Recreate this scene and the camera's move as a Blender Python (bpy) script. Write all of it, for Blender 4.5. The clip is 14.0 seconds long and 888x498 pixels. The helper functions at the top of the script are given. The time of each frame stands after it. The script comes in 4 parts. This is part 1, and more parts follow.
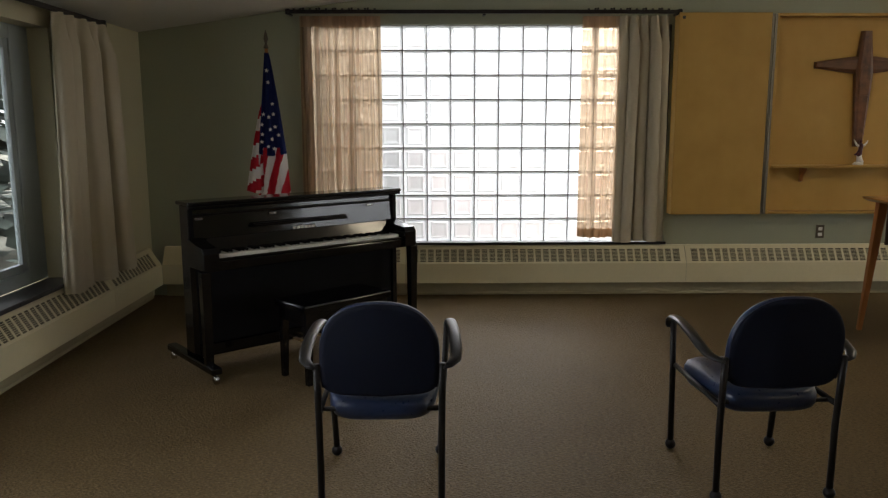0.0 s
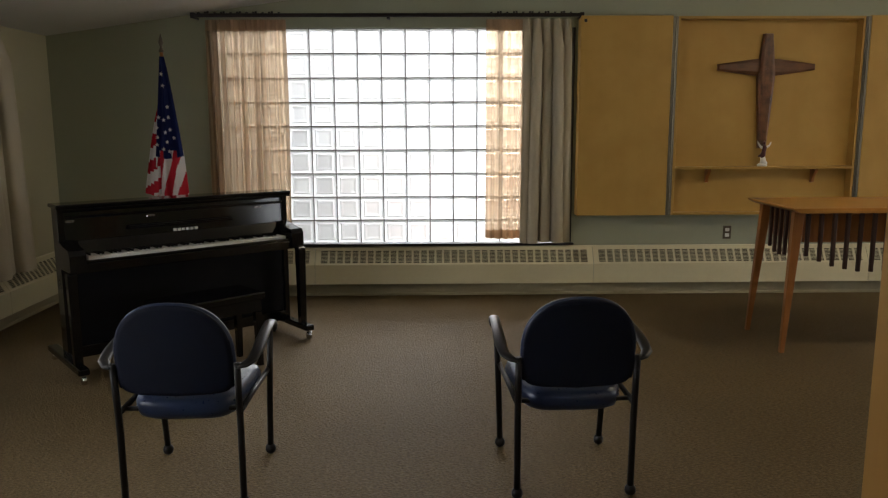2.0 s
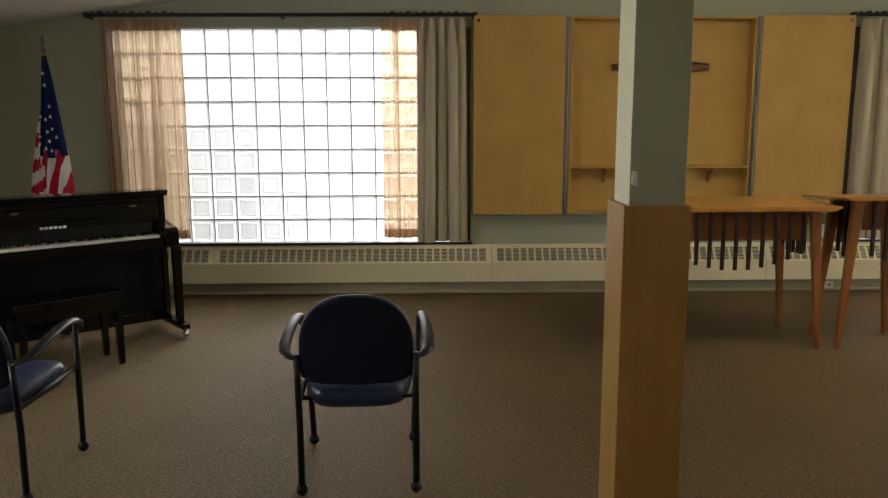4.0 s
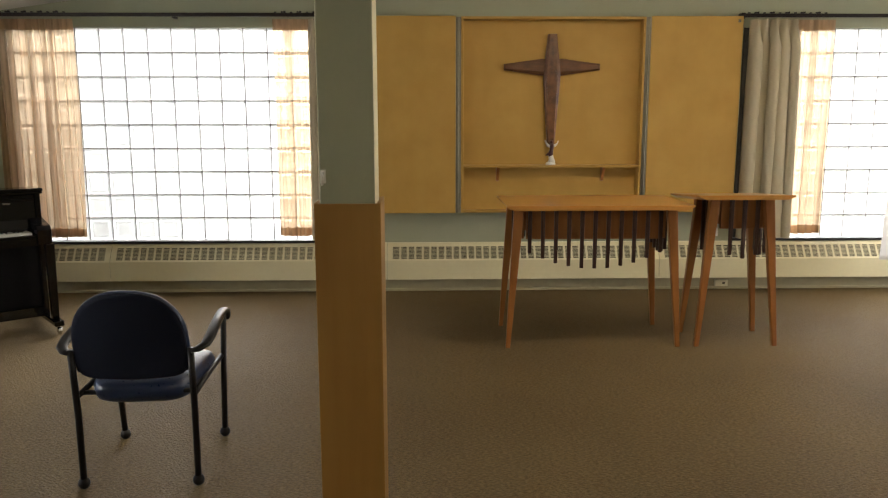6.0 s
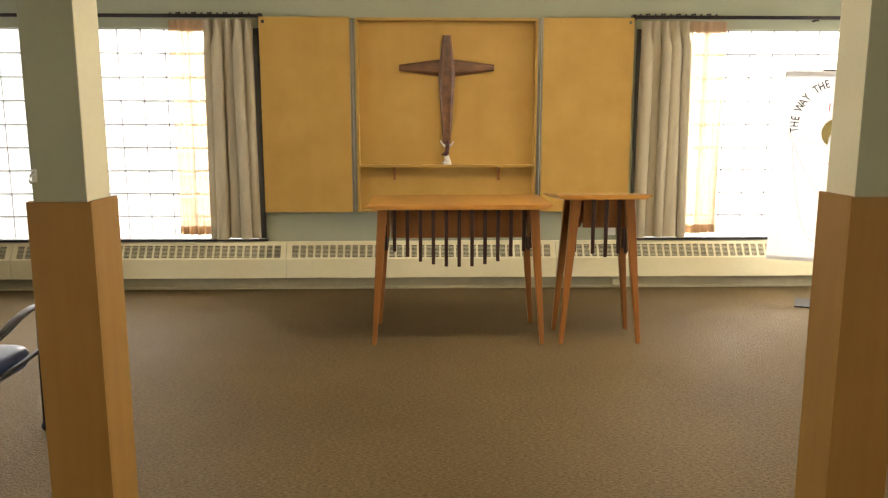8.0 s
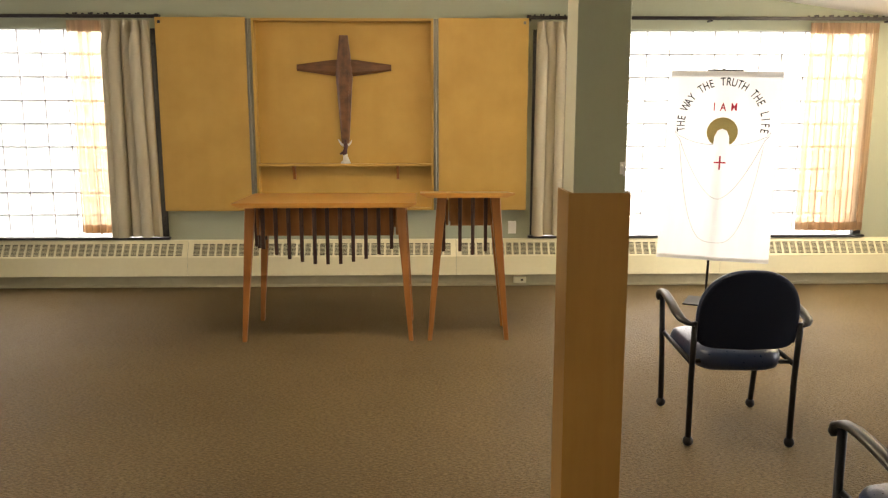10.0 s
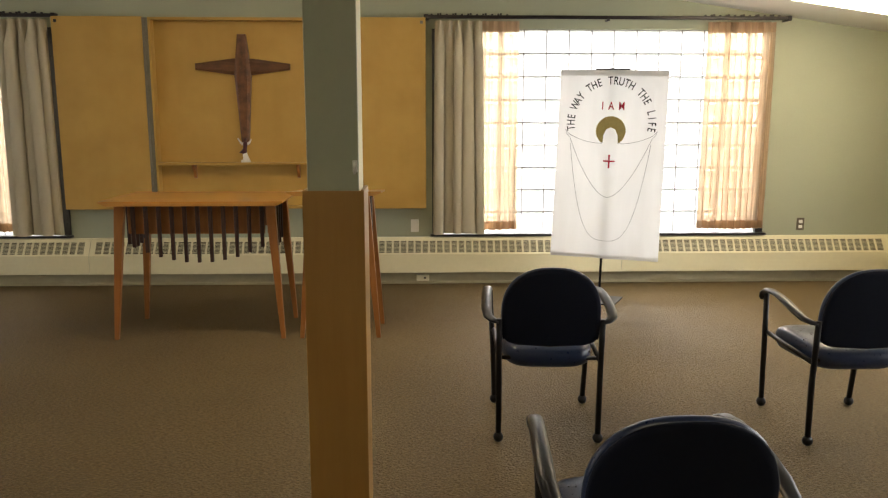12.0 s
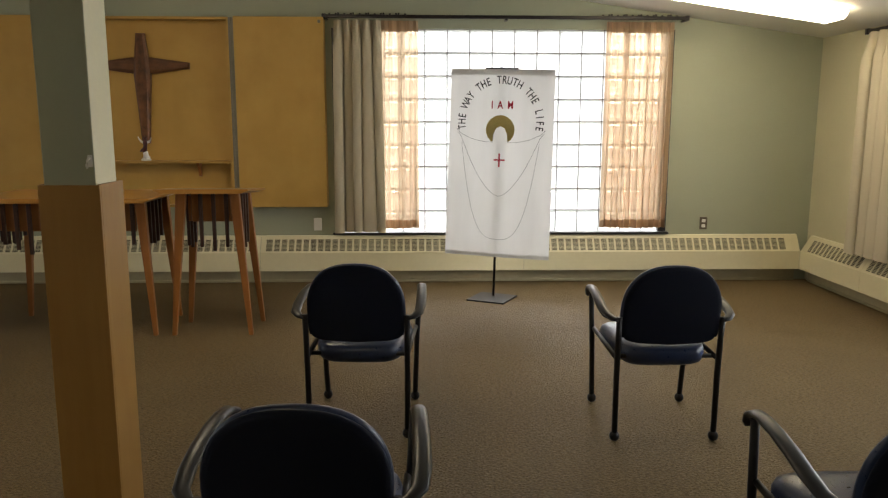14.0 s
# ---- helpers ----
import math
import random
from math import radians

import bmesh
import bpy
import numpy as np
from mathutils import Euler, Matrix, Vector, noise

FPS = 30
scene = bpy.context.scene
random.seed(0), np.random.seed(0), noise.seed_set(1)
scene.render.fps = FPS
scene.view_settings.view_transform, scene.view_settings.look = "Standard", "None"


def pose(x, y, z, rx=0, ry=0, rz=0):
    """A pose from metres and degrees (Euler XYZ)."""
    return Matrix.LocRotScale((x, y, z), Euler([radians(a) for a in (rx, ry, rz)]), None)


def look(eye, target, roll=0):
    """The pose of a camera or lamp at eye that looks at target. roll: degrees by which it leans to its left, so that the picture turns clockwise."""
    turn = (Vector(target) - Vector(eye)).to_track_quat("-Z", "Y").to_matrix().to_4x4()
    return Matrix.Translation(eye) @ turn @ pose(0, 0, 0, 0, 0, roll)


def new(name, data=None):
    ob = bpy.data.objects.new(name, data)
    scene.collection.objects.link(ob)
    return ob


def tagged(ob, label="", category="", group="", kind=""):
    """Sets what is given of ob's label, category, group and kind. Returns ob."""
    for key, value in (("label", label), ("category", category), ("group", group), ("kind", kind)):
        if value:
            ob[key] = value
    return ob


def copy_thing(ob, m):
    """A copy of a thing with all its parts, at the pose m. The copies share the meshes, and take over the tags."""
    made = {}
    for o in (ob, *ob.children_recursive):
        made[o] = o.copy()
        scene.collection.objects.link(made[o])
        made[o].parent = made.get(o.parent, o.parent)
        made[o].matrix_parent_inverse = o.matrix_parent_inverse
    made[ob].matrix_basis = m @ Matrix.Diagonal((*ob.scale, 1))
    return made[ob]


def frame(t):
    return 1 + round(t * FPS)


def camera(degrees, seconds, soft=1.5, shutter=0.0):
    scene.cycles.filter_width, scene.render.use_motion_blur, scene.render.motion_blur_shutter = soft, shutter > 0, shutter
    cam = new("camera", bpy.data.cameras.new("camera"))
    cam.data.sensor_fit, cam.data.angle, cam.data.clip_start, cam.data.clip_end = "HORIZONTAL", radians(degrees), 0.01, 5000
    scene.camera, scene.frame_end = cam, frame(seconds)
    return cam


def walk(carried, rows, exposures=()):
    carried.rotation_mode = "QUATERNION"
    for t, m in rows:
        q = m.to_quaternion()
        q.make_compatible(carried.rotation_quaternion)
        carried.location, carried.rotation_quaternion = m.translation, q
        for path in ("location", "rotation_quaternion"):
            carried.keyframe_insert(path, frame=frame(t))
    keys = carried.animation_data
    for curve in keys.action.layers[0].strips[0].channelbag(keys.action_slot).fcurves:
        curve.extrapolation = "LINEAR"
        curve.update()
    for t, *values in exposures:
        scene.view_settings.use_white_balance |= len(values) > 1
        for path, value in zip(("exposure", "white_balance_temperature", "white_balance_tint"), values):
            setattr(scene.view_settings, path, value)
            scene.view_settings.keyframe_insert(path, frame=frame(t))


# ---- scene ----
cam = camera(60.3, 14.0, 1.25)
PATH = [
    (0, (0.265, -0.059, 1.482), (0.291, 1.914, 1.156), -0.1),
    (0.5, (0.443, -0.086, 1.493), (0.468, 1.888, 1.168), -0.2),
    (1, (0.629, -0.104, 1.492), (0.655, 1.87, 1.169), -0.2),
    (1.5, (0.831, -0.117, 1.492), (0.859, 1.857, 1.17), -0.2),
    (2, (1.039, -0.123, 1.493), (1.069, 1.851, 1.169), -0.2),
    (2.5, (1.244, -0.134, 1.499), (1.277, 1.839, 1.172), -0.1),
    (3, (1.456, -0.139, 1.495), (1.491, 1.834, 1.17), -0.2),
    (5.5, (2.567, -0.218, 1.488), (2.609, 1.755, 1.162), -0.1),
    (6, (2.79, -0.235, 1.488), (2.834, 1.738, 1.161), -0.1),
    (6.5, (3.012, -0.258, 1.49), (3.06, 1.715, 1.162), -0.1),
    (7, (3.229, -0.275, 1.49), (3.279, 1.697, 1.162), -0.1),
    (7.5, (3.449, -0.302, 1.493), (3.499, 1.671, 1.164), -0.0),
    (8, (3.667, -0.327, 1.492), (3.718, 1.645, 1.164), -0.0),
    (10.5, (4.763, -0.427, 1.483), (4.819, 1.545, 1.156), -0.0),
    (11, (4.971, -0.442, 1.494), (5.032, 1.529, 1.163), 0.0),
    (11.5, (5.192, -0.454, 1.487), (5.252, 1.517, 1.158), 0.0),
    (12, (5.415, -0.465, 1.483), (5.476, 1.507, 1.153), 0.0),
    (12.5, (5.641, -0.481, 1.484), (5.701, 1.49, 1.152), 0.0),
    (13, (5.872, -0.496, 1.478), (5.931, 1.476, 1.147), 0.0),
    (13.5, (6.07, -0.519, 1.483), (6.133, 1.453, 1.152), 0.0),
    (14, (6.293, -0.521, 1.465), (6.358, 1.451, 1.138), 0.1),
]
EXPOSURES = [(0, -0.64, 6500, 14), (1.5, -0.58, 6500, 14), (3, -0.34, 6550, 14), (5.5, 0.12, 6700, 13), (6.5, 0.44, 6850, 13), (7.5, 0.84, 7100, 14), (8, 0.9, 7150, 14), (10.5, 0.7, 7200, 15), (11, 0.56, 7050, 14), (12, 0.22, 6850, 13), (12.5, 0.08, 6750, 13), (13, -0.08, 6700, 13), (14, -0.36, 6650, 12)]
walk(cam, [(t, look(eye, target, roll)) for t, eye, target, roll in PATH], EXPOSURES)


# ---- world, sun, large lights ----
RIDGE, X_W, X_E, Y_N, Y_S = 3.88, -2.175, 9.957, 6.5, -4.2
EAVE, SLOPE = 2.225, 0.14


def ceiling_z(x):
    return EAVE + SLOPE * (x - X_W if x < RIDGE else X_E - x)


world = bpy.data.worlds.new("overcast_sky")
scene.world = world
world.use_nodes = True
wn, wl = world.node_tree.nodes, world.node_tree.links
sky = wn.new("ShaderNodeTexSky")
sky.sky_type, sky.sun_disc, sky.sun_elevation, sky.sun_rotation = "NISHITA", False, radians(38), radians(20)
cloud = wn.new("ShaderNodeMix")
cloud.data_type = "RGBA"
cloud.inputs["Factor"].default_value = 0.75
cloud.inputs[7].default_value = (26.0, 27.0, 28.0, 1)
wl.new(sky.outputs[0], cloud.inputs[6])
wl.new(cloud.outputs[2], wn["Background"].inputs["Color"])
wn["Background"].inputs["Strength"].default_value = 0.16

sun = new("sun", bpy.data.lights.new("sun", "SUN"))
sun.data.energy, sun.data.angle, sun.data.color = 0.8, radians(20), (1.0, 0.97, 0.92)
sun.matrix_world = look((6, 30, 26), (3.9, 6, 1))


def sky_light(name, eye, target, width, height, watts):
    """Daylight of the sky above the view, falling in through one window."""
    lamp = new(name, bpy.data.lights.new(name, "AREA"))
    lamp.data.shape, lamp.data.size, lamp.data.size_y = "RECTANGLE", width, height
    lamp.data.energy, lamp.data.color = watts, (0.96, 0.98, 1.0)
    lamp.matrix_world = look(eye, target)
    return lamp


sky_light("sky_light_north", (3.9, 60.0, 22.0), (3.9, 6.4, 1.2), 72.0, 18.0, 62000)
sky_light("sky_light_west", (-2.43, 1.5, 1.28), (3.0, 1.5, 0.75), 1.8, 1.4, 46)
sky_light("sky_light_east", (10.212, 2.6, 1.28), (5.0, 2.6, 0.5), 3.9, 1.4, 44)

# ---- materials ----
def tree_of(name):
    m = bpy.data.materials.new(name)
    m.use_nodes = True
    return m, m.node_tree.nodes, m.node_tree.links, m.node_tree.nodes["Principled BSDF"]


def ramp(n, stops):
    r = n.new("ShaderNodeValToRGB")
    while len(r.color_ramp.elements) < len(stops):
        r.color_ramp.elements.new(0.5)
    for e, (at, c) in zip(r.color_ramp.elements, stops):
        e.position, e.color = at, (*c, 1)
    return r


def noise_node(n, l, scale, detail=4.0, stretch=(1, 1, 1), rough=0.55):
    co, mp, no = n.new("ShaderNodeTexCoord"), n.new("ShaderNodeMapping"), n.new("ShaderNodeTexNoise")
    mp.inputs["Scale"].default_value = stretch
    no.inputs["Scale"].default_value, no.inputs["Detail"].default_value, no.inputs["Roughness"].default_value = scale, detail, rough
    l.new(co.outputs["Object"], mp.inputs["Vector"])
    l.new(mp.outputs[0], no.inputs["Vector"])
    return no


def scaled(c, k):
    return tuple(min(1.0, v * k) for v in c)


def surface(name, color, rough=0.6, metal=0.0, fine=60.0, coarse=1.3, spread=0.12, bump=0.05, bump_scale=120.0, coat=0.0, spec=0.5):
    """Paint, plastic, metal: colour that drifts at two scales, uneven gloss and fine relief."""
    m, n, l, b = tree_of(name)
    big, small = noise_node(n, l, coarse), noise_node(n, l, fine)
    mix = n.new("ShaderNodeMath")
    mix.operation = "MULTIPLY_ADD"
    mix.inputs[1].default_value, mix.inputs[2].default_value = 0.35, 0.0
    l.new(small.outputs["Fac"], mix.inputs[0])
    add = n.new("ShaderNodeMath")
    add.operation = "MULTIPLY_ADD"
    add.inputs[1].default_value = 0.65
    l.new(big.outputs["Fac"], add.inputs[0])
    l.new(mix.outputs[0], add.inputs[2])
    r = ramp(n, [(0.3, scaled(color, 1 - spread)), (0.7, scaled(color, 1 + spread))])
    l.new(add.outputs[0], r.inputs[0])
    l.new(r.outputs[0], b.inputs["Base Color"])
    ro = n.new("ShaderNodeMapRange")
    ro.inputs["To Min"].default_value, ro.inputs["To Max"].default_value = max(0.02, rough - 0.08), min(1, rough + 0.08)
    l.new(small.outputs["Fac"], ro.inputs["Value"])
    l.new(ro.outputs[0], b.inputs["Roughness"])
    b.inputs["Metallic"].default_value, b.inputs["Coat Weight"].default_value = metal, coat
    b.inputs["Specular IOR Level"].default_value = spec
    if bump:
        rel, bu = noise_node(n, l, bump_scale, 3), n.new("ShaderNodeBump")
        bu.inputs["Strength"].default_value, bu.inputs["Distance"].default_value = bump, 0.004
        l.new(rel.outputs["Fac"], bu.inputs["Height"])
        l.new(bu.outputs[0], b.inputs["Normal"])
    return m


def timber(name, light, dark, axis=2, grain=9.0, rough=0.4, blotch=2.0, coat=0.0, line=0.55):
    """Wood with long grain along one axis and soft blotches."""
    m, n, l, b = tree_of(name)
    stretch = [1.0, 1.0, 1.0]
    stretch[axis] = 0.07
    lines, cloudy = noise_node(n, l, grain * 4, 6, stretch, 0.65), noise_node(n, l, blotch, 3)
    mx = n.new("ShaderNodeMath")
    mx.operation = "MULTIPLY_ADD"
    mx.inputs[1].default_value = line
    half = n.new("ShaderNodeMath")
    half.operation = "MULTIPLY"
    half.inputs[1].default_value = 1 - line
    l.new(cloudy.outputs["Fac"], half.inputs[0])
    l.new(lines.outputs["Fac"], mx.inputs[0])
    l.new(half.outputs[0], mx.inputs[2])
    r = ramp(n, [(0.33, dark), (0.66, light)])
    l.new(mx.outputs[0], r.inputs[0])
    l.new(r.outputs[0], b.inputs["Base Color"])
    b.inputs["Roughness"].default_value, b.inputs["Coat Weight"].default_value = rough, coat
    bu = n.new("ShaderNodeBump")
    bu.inputs["Strength"].default_value, bu.inputs["Distance"].default_value = 0.08, 0.003
    l.new(lines.outputs["Fac"], bu.inputs["Height"])
    l.new(bu.outputs[0], b.inputs["Normal"])
    return m


def cloth(name, color, through_light, clear=0.0, weave=900.0, spread=0.1, pleat=9.0):
    """Fabric: part scattered back, part let through, part open weave."""
    m, n, l, b = tree_of(name)
    streak = noise_node(n, l, pleat, 4, (1, 1, 0.2 if pleat < 10 else 0.02))
    r = ramp(n, [(0.3, scaled(color, 1 - spread)), (0.7, scaled(color, 1 + spread))])
    l.new(streak.outputs["Fac"], r.inputs[0])
    l.new(r.outputs[0], b.inputs["Base Color"])
    b.inputs["Roughness"].default_value, b.inputs["Specular IOR Level"].default_value = 0.9, 0.1
    fine, bu = noise_node(n, l, weave, 2), n.new("ShaderNodeBump")
    bu.inputs["Strength"].default_value, bu.inputs["Distance"].default_value = 0.25, 0.001
    l.new(fine.outputs["Fac"], bu.inputs["Height"])
    l.new(bu.outputs[0], b.inputs["Normal"])
    out, tr, mx = n["Material Output"], n.new("ShaderNodeBsdfTranslucent"), n.new("ShaderNodeMixShader")
    l.new(r.outputs[0], tr.inputs["Color"])
    mx.inputs[0].default_value = through_light
    l.new(b.outputs[0], mx.inputs[1])
    l.new(tr.outputs[0], mx.inputs[2])
    last = mx
    if clear:
        op, mx2 = n.new("ShaderNodeBsdfTransparent"), n.new("ShaderNodeMixShader")
        op.inputs["Color"].default_value = (*scaled(color, 1.55), 1)
        gathers = noise_node(n, l, 26.0, 3, (1, 0.2, 0.012))
        thin = n.new("ShaderNodeMapRange")
        thin.inputs["From Min"].default_value, thin.inputs["From Max"].default_value = 0.36, 0.66
        thin.inputs["To Min"].default_value, thin.inputs["To Max"].default_value = 0.0, 2.0 * clear
        l.new(gathers.outputs["Fac"], thin.inputs["Value"])
        l.new(thin.outputs[0], mx2.inputs[0])
        l.new(mx.outputs[0], mx2.inputs[1])
        l.new(op.outputs[0], mx2.inputs[2])
        last = mx2
    l.new(last.outputs[0], out.inputs["Surface"])
    return m


def glowing(name, color, strength):
    m, n, l, b = tree_of(name)
    b.inputs["Base Color"].default_value = (*color, 1)
    b.inputs["Emission Color"].default_value, b.inputs["Emission Strength"].default_value = (*color, 1), strength
    return m


def carpet_material():
    m, n, l, b = tree_of("loop_carpet")
    co = n.new("ShaderNodeTexCoord")
    loops, rows, flecks, wear = n.new("ShaderNodeTexVoronoi"), n.new("ShaderNodeTexNoise"), noise_node(n, l, 85.0, 5), noise_node(n, l, 0.7, 4)
    mp = n.new("ShaderNodeMapping")
    mp.inputs["Scale"].default_value = (85, 180, 90)
    l.new(co.outputs["Object"], mp.inputs["Vector"])
    l.new(mp.outputs[0], loops.inputs["Vector"])
    loops.inputs["Scale"].default_value = 1.0
    mp2 = n.new("ShaderNodeMapping")
    mp2.inputs["Scale"].default_value = (46, 185, 50)
    l.new(co.outputs["Object"], mp2.inputs["Vector"])
    l.new(mp2.outputs[0], rows.inputs["Vector"])
    rows.inputs["Scale"].default_value, rows.inputs["Detail"].default_value = 1.0, 3.0
    a = ramp(n, [(0.32, (0.103, 0.071, 0.031)), (0.5, (0.154, 0.108, 0.050)), (0.68, (0.210, 0.151, 0.074))])
    l.new(rows.outputs["Fac"], a.inputs[0])
    f = ramp(n, [(0.35, (0.82, 0.82, 0.82)), (0.65, (1.14, 1.13, 1.12))])
    l.new(flecks.outputs["Fac"], f.inputs[0])
    w = ramp(n, [(0.3, (0.86, 0.85, 0.84)), (0.7, (1.1, 1.1, 1.1))])
    l.new(wear.outputs["Fac"], w.inputs[0])
    last = a
    for extra in (f, w):
        mul = n.new("ShaderNodeMix")
        mul.data_type, mul.blend_type = "RGBA", "MULTIPLY"
        mul.inputs["Factor"].default_value = 1.0
        l.new(last.outputs[2 if last is not a else 0], mul.inputs[6])
        l.new(extra.outputs[0], mul.inputs[7])
        last = mul
    l.new(last.outputs[2], b.inputs["Base Color"])
    b.inputs["Roughness"].default_value, b.inputs["Specular IOR Level"].default_value = 0.70, 0.16
    bu = n.new("ShaderNodeBump")
    bu.inputs["Strength"].default_value, bu.inputs["Distance"].default_value = 1.0, 0.0065
    l.new(loops.outputs["Distance"], bu.inputs["Height"])
    l.new(bu.outputs[0], b.inputs["Normal"])
    return m


def glass_material(name, color, rough):
    m, n, l, b = tree_of(name)
    b.inputs["Base Color"].default_value = (*color, 1)
    b.inputs["Transmission Weight"].default_value, b.inputs["Roughness"].default_value, b.inputs["IOR"].default_value = 1.0, rough, 1.45
    return m


def block_glass():
    """Pressed glass of a block: wavy, slightly green at the rim."""
    m, n, l, b = tree_of("glass_block_glass")
    b.inputs["Base Color"].default_value = (0.95, 0.97, 0.96, 1)
    b.inputs["Transmission Weight"].default_value, b.inputs["Roughness"].default_value, b.inputs["IOR"].default_value = 1.0, 0.34, 1.45
    wav, bu = noise_node(n, l, 14.0, 2), n.new("ShaderNodeBump")
    bu.inputs["Strength"].default_value, bu.inputs["Distance"].default_value = 0.15, 0.02
    l.new(wav.outputs["Fac"], bu.inputs["Height"])
    l.new(bu.outputs[0], b.inputs["Normal"])
    veil, mx = n.new("ShaderNodeBsdfTranslucent"), n.new("ShaderNodeMixShader")
    veil.inputs["Color"].default_value = (0.9, 0.91, 0.9, 1)
    mx.inputs[0].default_value = 0.16
    l.new(b.outputs[0], mx.inputs[1])
    l.new(veil.outputs[0], mx.inputs[2])
    l.new(mx.outputs[0], n["Material Output"].inputs["Surface"])
    return m


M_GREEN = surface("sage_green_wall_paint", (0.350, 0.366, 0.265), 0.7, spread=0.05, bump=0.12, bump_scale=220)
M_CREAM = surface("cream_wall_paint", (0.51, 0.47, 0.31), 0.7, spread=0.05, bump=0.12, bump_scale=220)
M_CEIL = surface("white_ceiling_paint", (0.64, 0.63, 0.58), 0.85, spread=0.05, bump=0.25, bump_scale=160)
# Cream paint of the post sides, lifted for the side light they catch.
M_POSTSIDE = surface("cream_paint_side_lit", (0.76, 0.71, 0.50), 0.7, spread=0.05, bump=0.12, bump_scale=220)
M_HEAT = surface("cream_enamel_steel", (0.69, 0.63, 0.42), 0.42, spread=0.05, bump=0.02, fine=25)
M_SLOT = surface("dark_slot_tone", (0.10, 0.085, 0.055), 0.8, spread=0.3)
# Base board paint, darkened for the shade under the heater front.
M_BASE = surface("worn_shaded_base_paint", (0.38, 0.33, 0.205), 0.6, spread=0.15, fine=18)
M_CARPET = carpet_material()
M_BLOCK = block_glass()
M_BLOCK_RIM = cloth("frosted_block_rim", (0.86, 0.88, 0.88), 0.85, 0.0, spread=0.02)
M_MORTAR = surface("grey_mortar", (0.18, 0.175, 0.165), 0.9, spread=0.25)
M_SILL = surface("black_stone_sill", (0.018, 0.016, 0.016), 0.3, spread=0.3)
M_ROD = surface("bronze_black_rod", (0.018, 0.013, 0.012), 0.35, metal=0.3, spread=0.3)
M_SHEER = cloth("peach_sheer", (0.62, 0.485, 0.345), 0.38, 0.28, spread=0.28, pleat=26.0)
M_SHEER_HEM = cloth("peach_sheer_double", (0.47, 0.335, 0.22), 0.36, 0.02, spread=0.2, pleat=26.0)
M_DRAPE = cloth("beige_drapery", (0.50, 0.445, 0.33), 0.0, 0.0, spread=0.05)
M_PLY = timber("birch_plywood", (0.508, 0.307, 0.072), (0.442, 0.259, 0.055), 2, 3, 0.62, 3.5, 0.0, 0.18)
M_PLY_FLAT = timber("birch_plywood_flat", (0.508, 0.307, 0.074), (0.442, 0.259, 0.057), 0, 4, 0.6, 3.0, 0.0, 0.25)
M_POST = timber("stained_birch_wrap", (0.36, 0.195, 0.046), (0.30, 0.150, 0.032), 2, 5, 0.5, 3.5)
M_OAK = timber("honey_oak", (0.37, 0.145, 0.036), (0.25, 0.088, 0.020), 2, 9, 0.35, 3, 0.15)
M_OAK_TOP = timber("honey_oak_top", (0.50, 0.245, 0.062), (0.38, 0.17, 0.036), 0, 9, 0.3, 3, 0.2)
M_WALNUT_BAR = timber("dark_walnut_bar", (0.075, 0.03, 0.018), (0.03, 0.012, 0.008), 2, 9, 0.45)
M_CROSS = timber("oiled_walnut", (0.20, 0.082, 0.030), (0.055, 0.021, 0.009), 2, 5, 0.4, 13, 0.05, 0.35)
M_CROSS_ARM = timber("oiled_walnut_arm", (0.165, 0.066, 0.024), (0.055, 0.021, 0.009), 0, 6, 0.4, 9, 0.05)
M_HINGE = surface("brushed_steel", (0.21, 0.195, 0.155), 0.42, metal=0.75, spread=0.2, fine=150)
M_PIANO = surface("black_piano_polish", (0.003, 0.003, 0.0035), 0.10, spread=0.2, bump=0.0, spec=0.55)
M_PIANO_DULL = surface("black_satin_wood", (0.004, 0.004, 0.005), 0.55, spread=0.3, bump=0.02, spec=0.12)
M_IVORY = surface("white_key_plastic", (0.75, 0.74, 0.70), 0.3, spread=0.05, bump=0)
M_CHROME = surface("chrome", (0.7, 0.7, 0.7), 0.15, metal=1.0, spread=0.1, bump=0)
M_BRASS = surface("brass", (0.6, 0.42, 0.16), 0.3, metal=1.0, spread=0.15, bump=0)
M_VINYL = surface("navy_vinyl", (0.012, 0.024, 0.066), 0.30, spread=0.15, bump=0.12, bump_scale=260)
M_SHELL = surface("dark_navy_shell", (0.0045, 0.007, 0.018), 0.75, spread=0.2, bump=0.1, bump_scale=300, spec=0.2)
M_STEEL = surface("black_powder_coat", (0.007, 0.006, 0.006), 0.45, spread=0.2, bump=0.05, spec=0.3)
M_ARM = surface("black_arm_plastic", (0.014, 0.014, 0.015), 0.32, spread=0.2, bump=0.05, spec=0.4)
M_WHITE = surface("white_plastic", (0.72, 0.71, 0.66), 0.4, spread=0.05, bump=0)
M_PLATE = surface("bronze_outlet_plate", (0.12, 0.10, 0.07), 0.4, metal=0.4, spread=0.15)
M_FRAME = surface("blue_grey_window_frame", (0.36, 0.41, 0.42), 0.45, spread=0.06, bump=0.03)
M_PANE = glass_material("window_glass", (0.95, 0.98, 0.97), 0.0)
M_BANNER = cloth("white_banner_cloth", (0.80, 0.80, 0.79), 0.22, 0.0, spread=0.03)
M_BANNER_HEM = cloth("white_banner_hem", (0.74, 0.74, 0.73), 0.14, 0.0, spread=0.03)
M_INK = surface("black_ink", (0.012, 0.012, 0.014), 0.8, spread=0.2, bump=0)
M_INK_RED = surface("red_ink", (0.50, 0.02, 0.05), 0.8, spread=0.2, bump=0)
M_INK_GREY = surface("grey_thread", (0.23, 0.23, 0.24), 0.8, spread=0.2, bump=0)
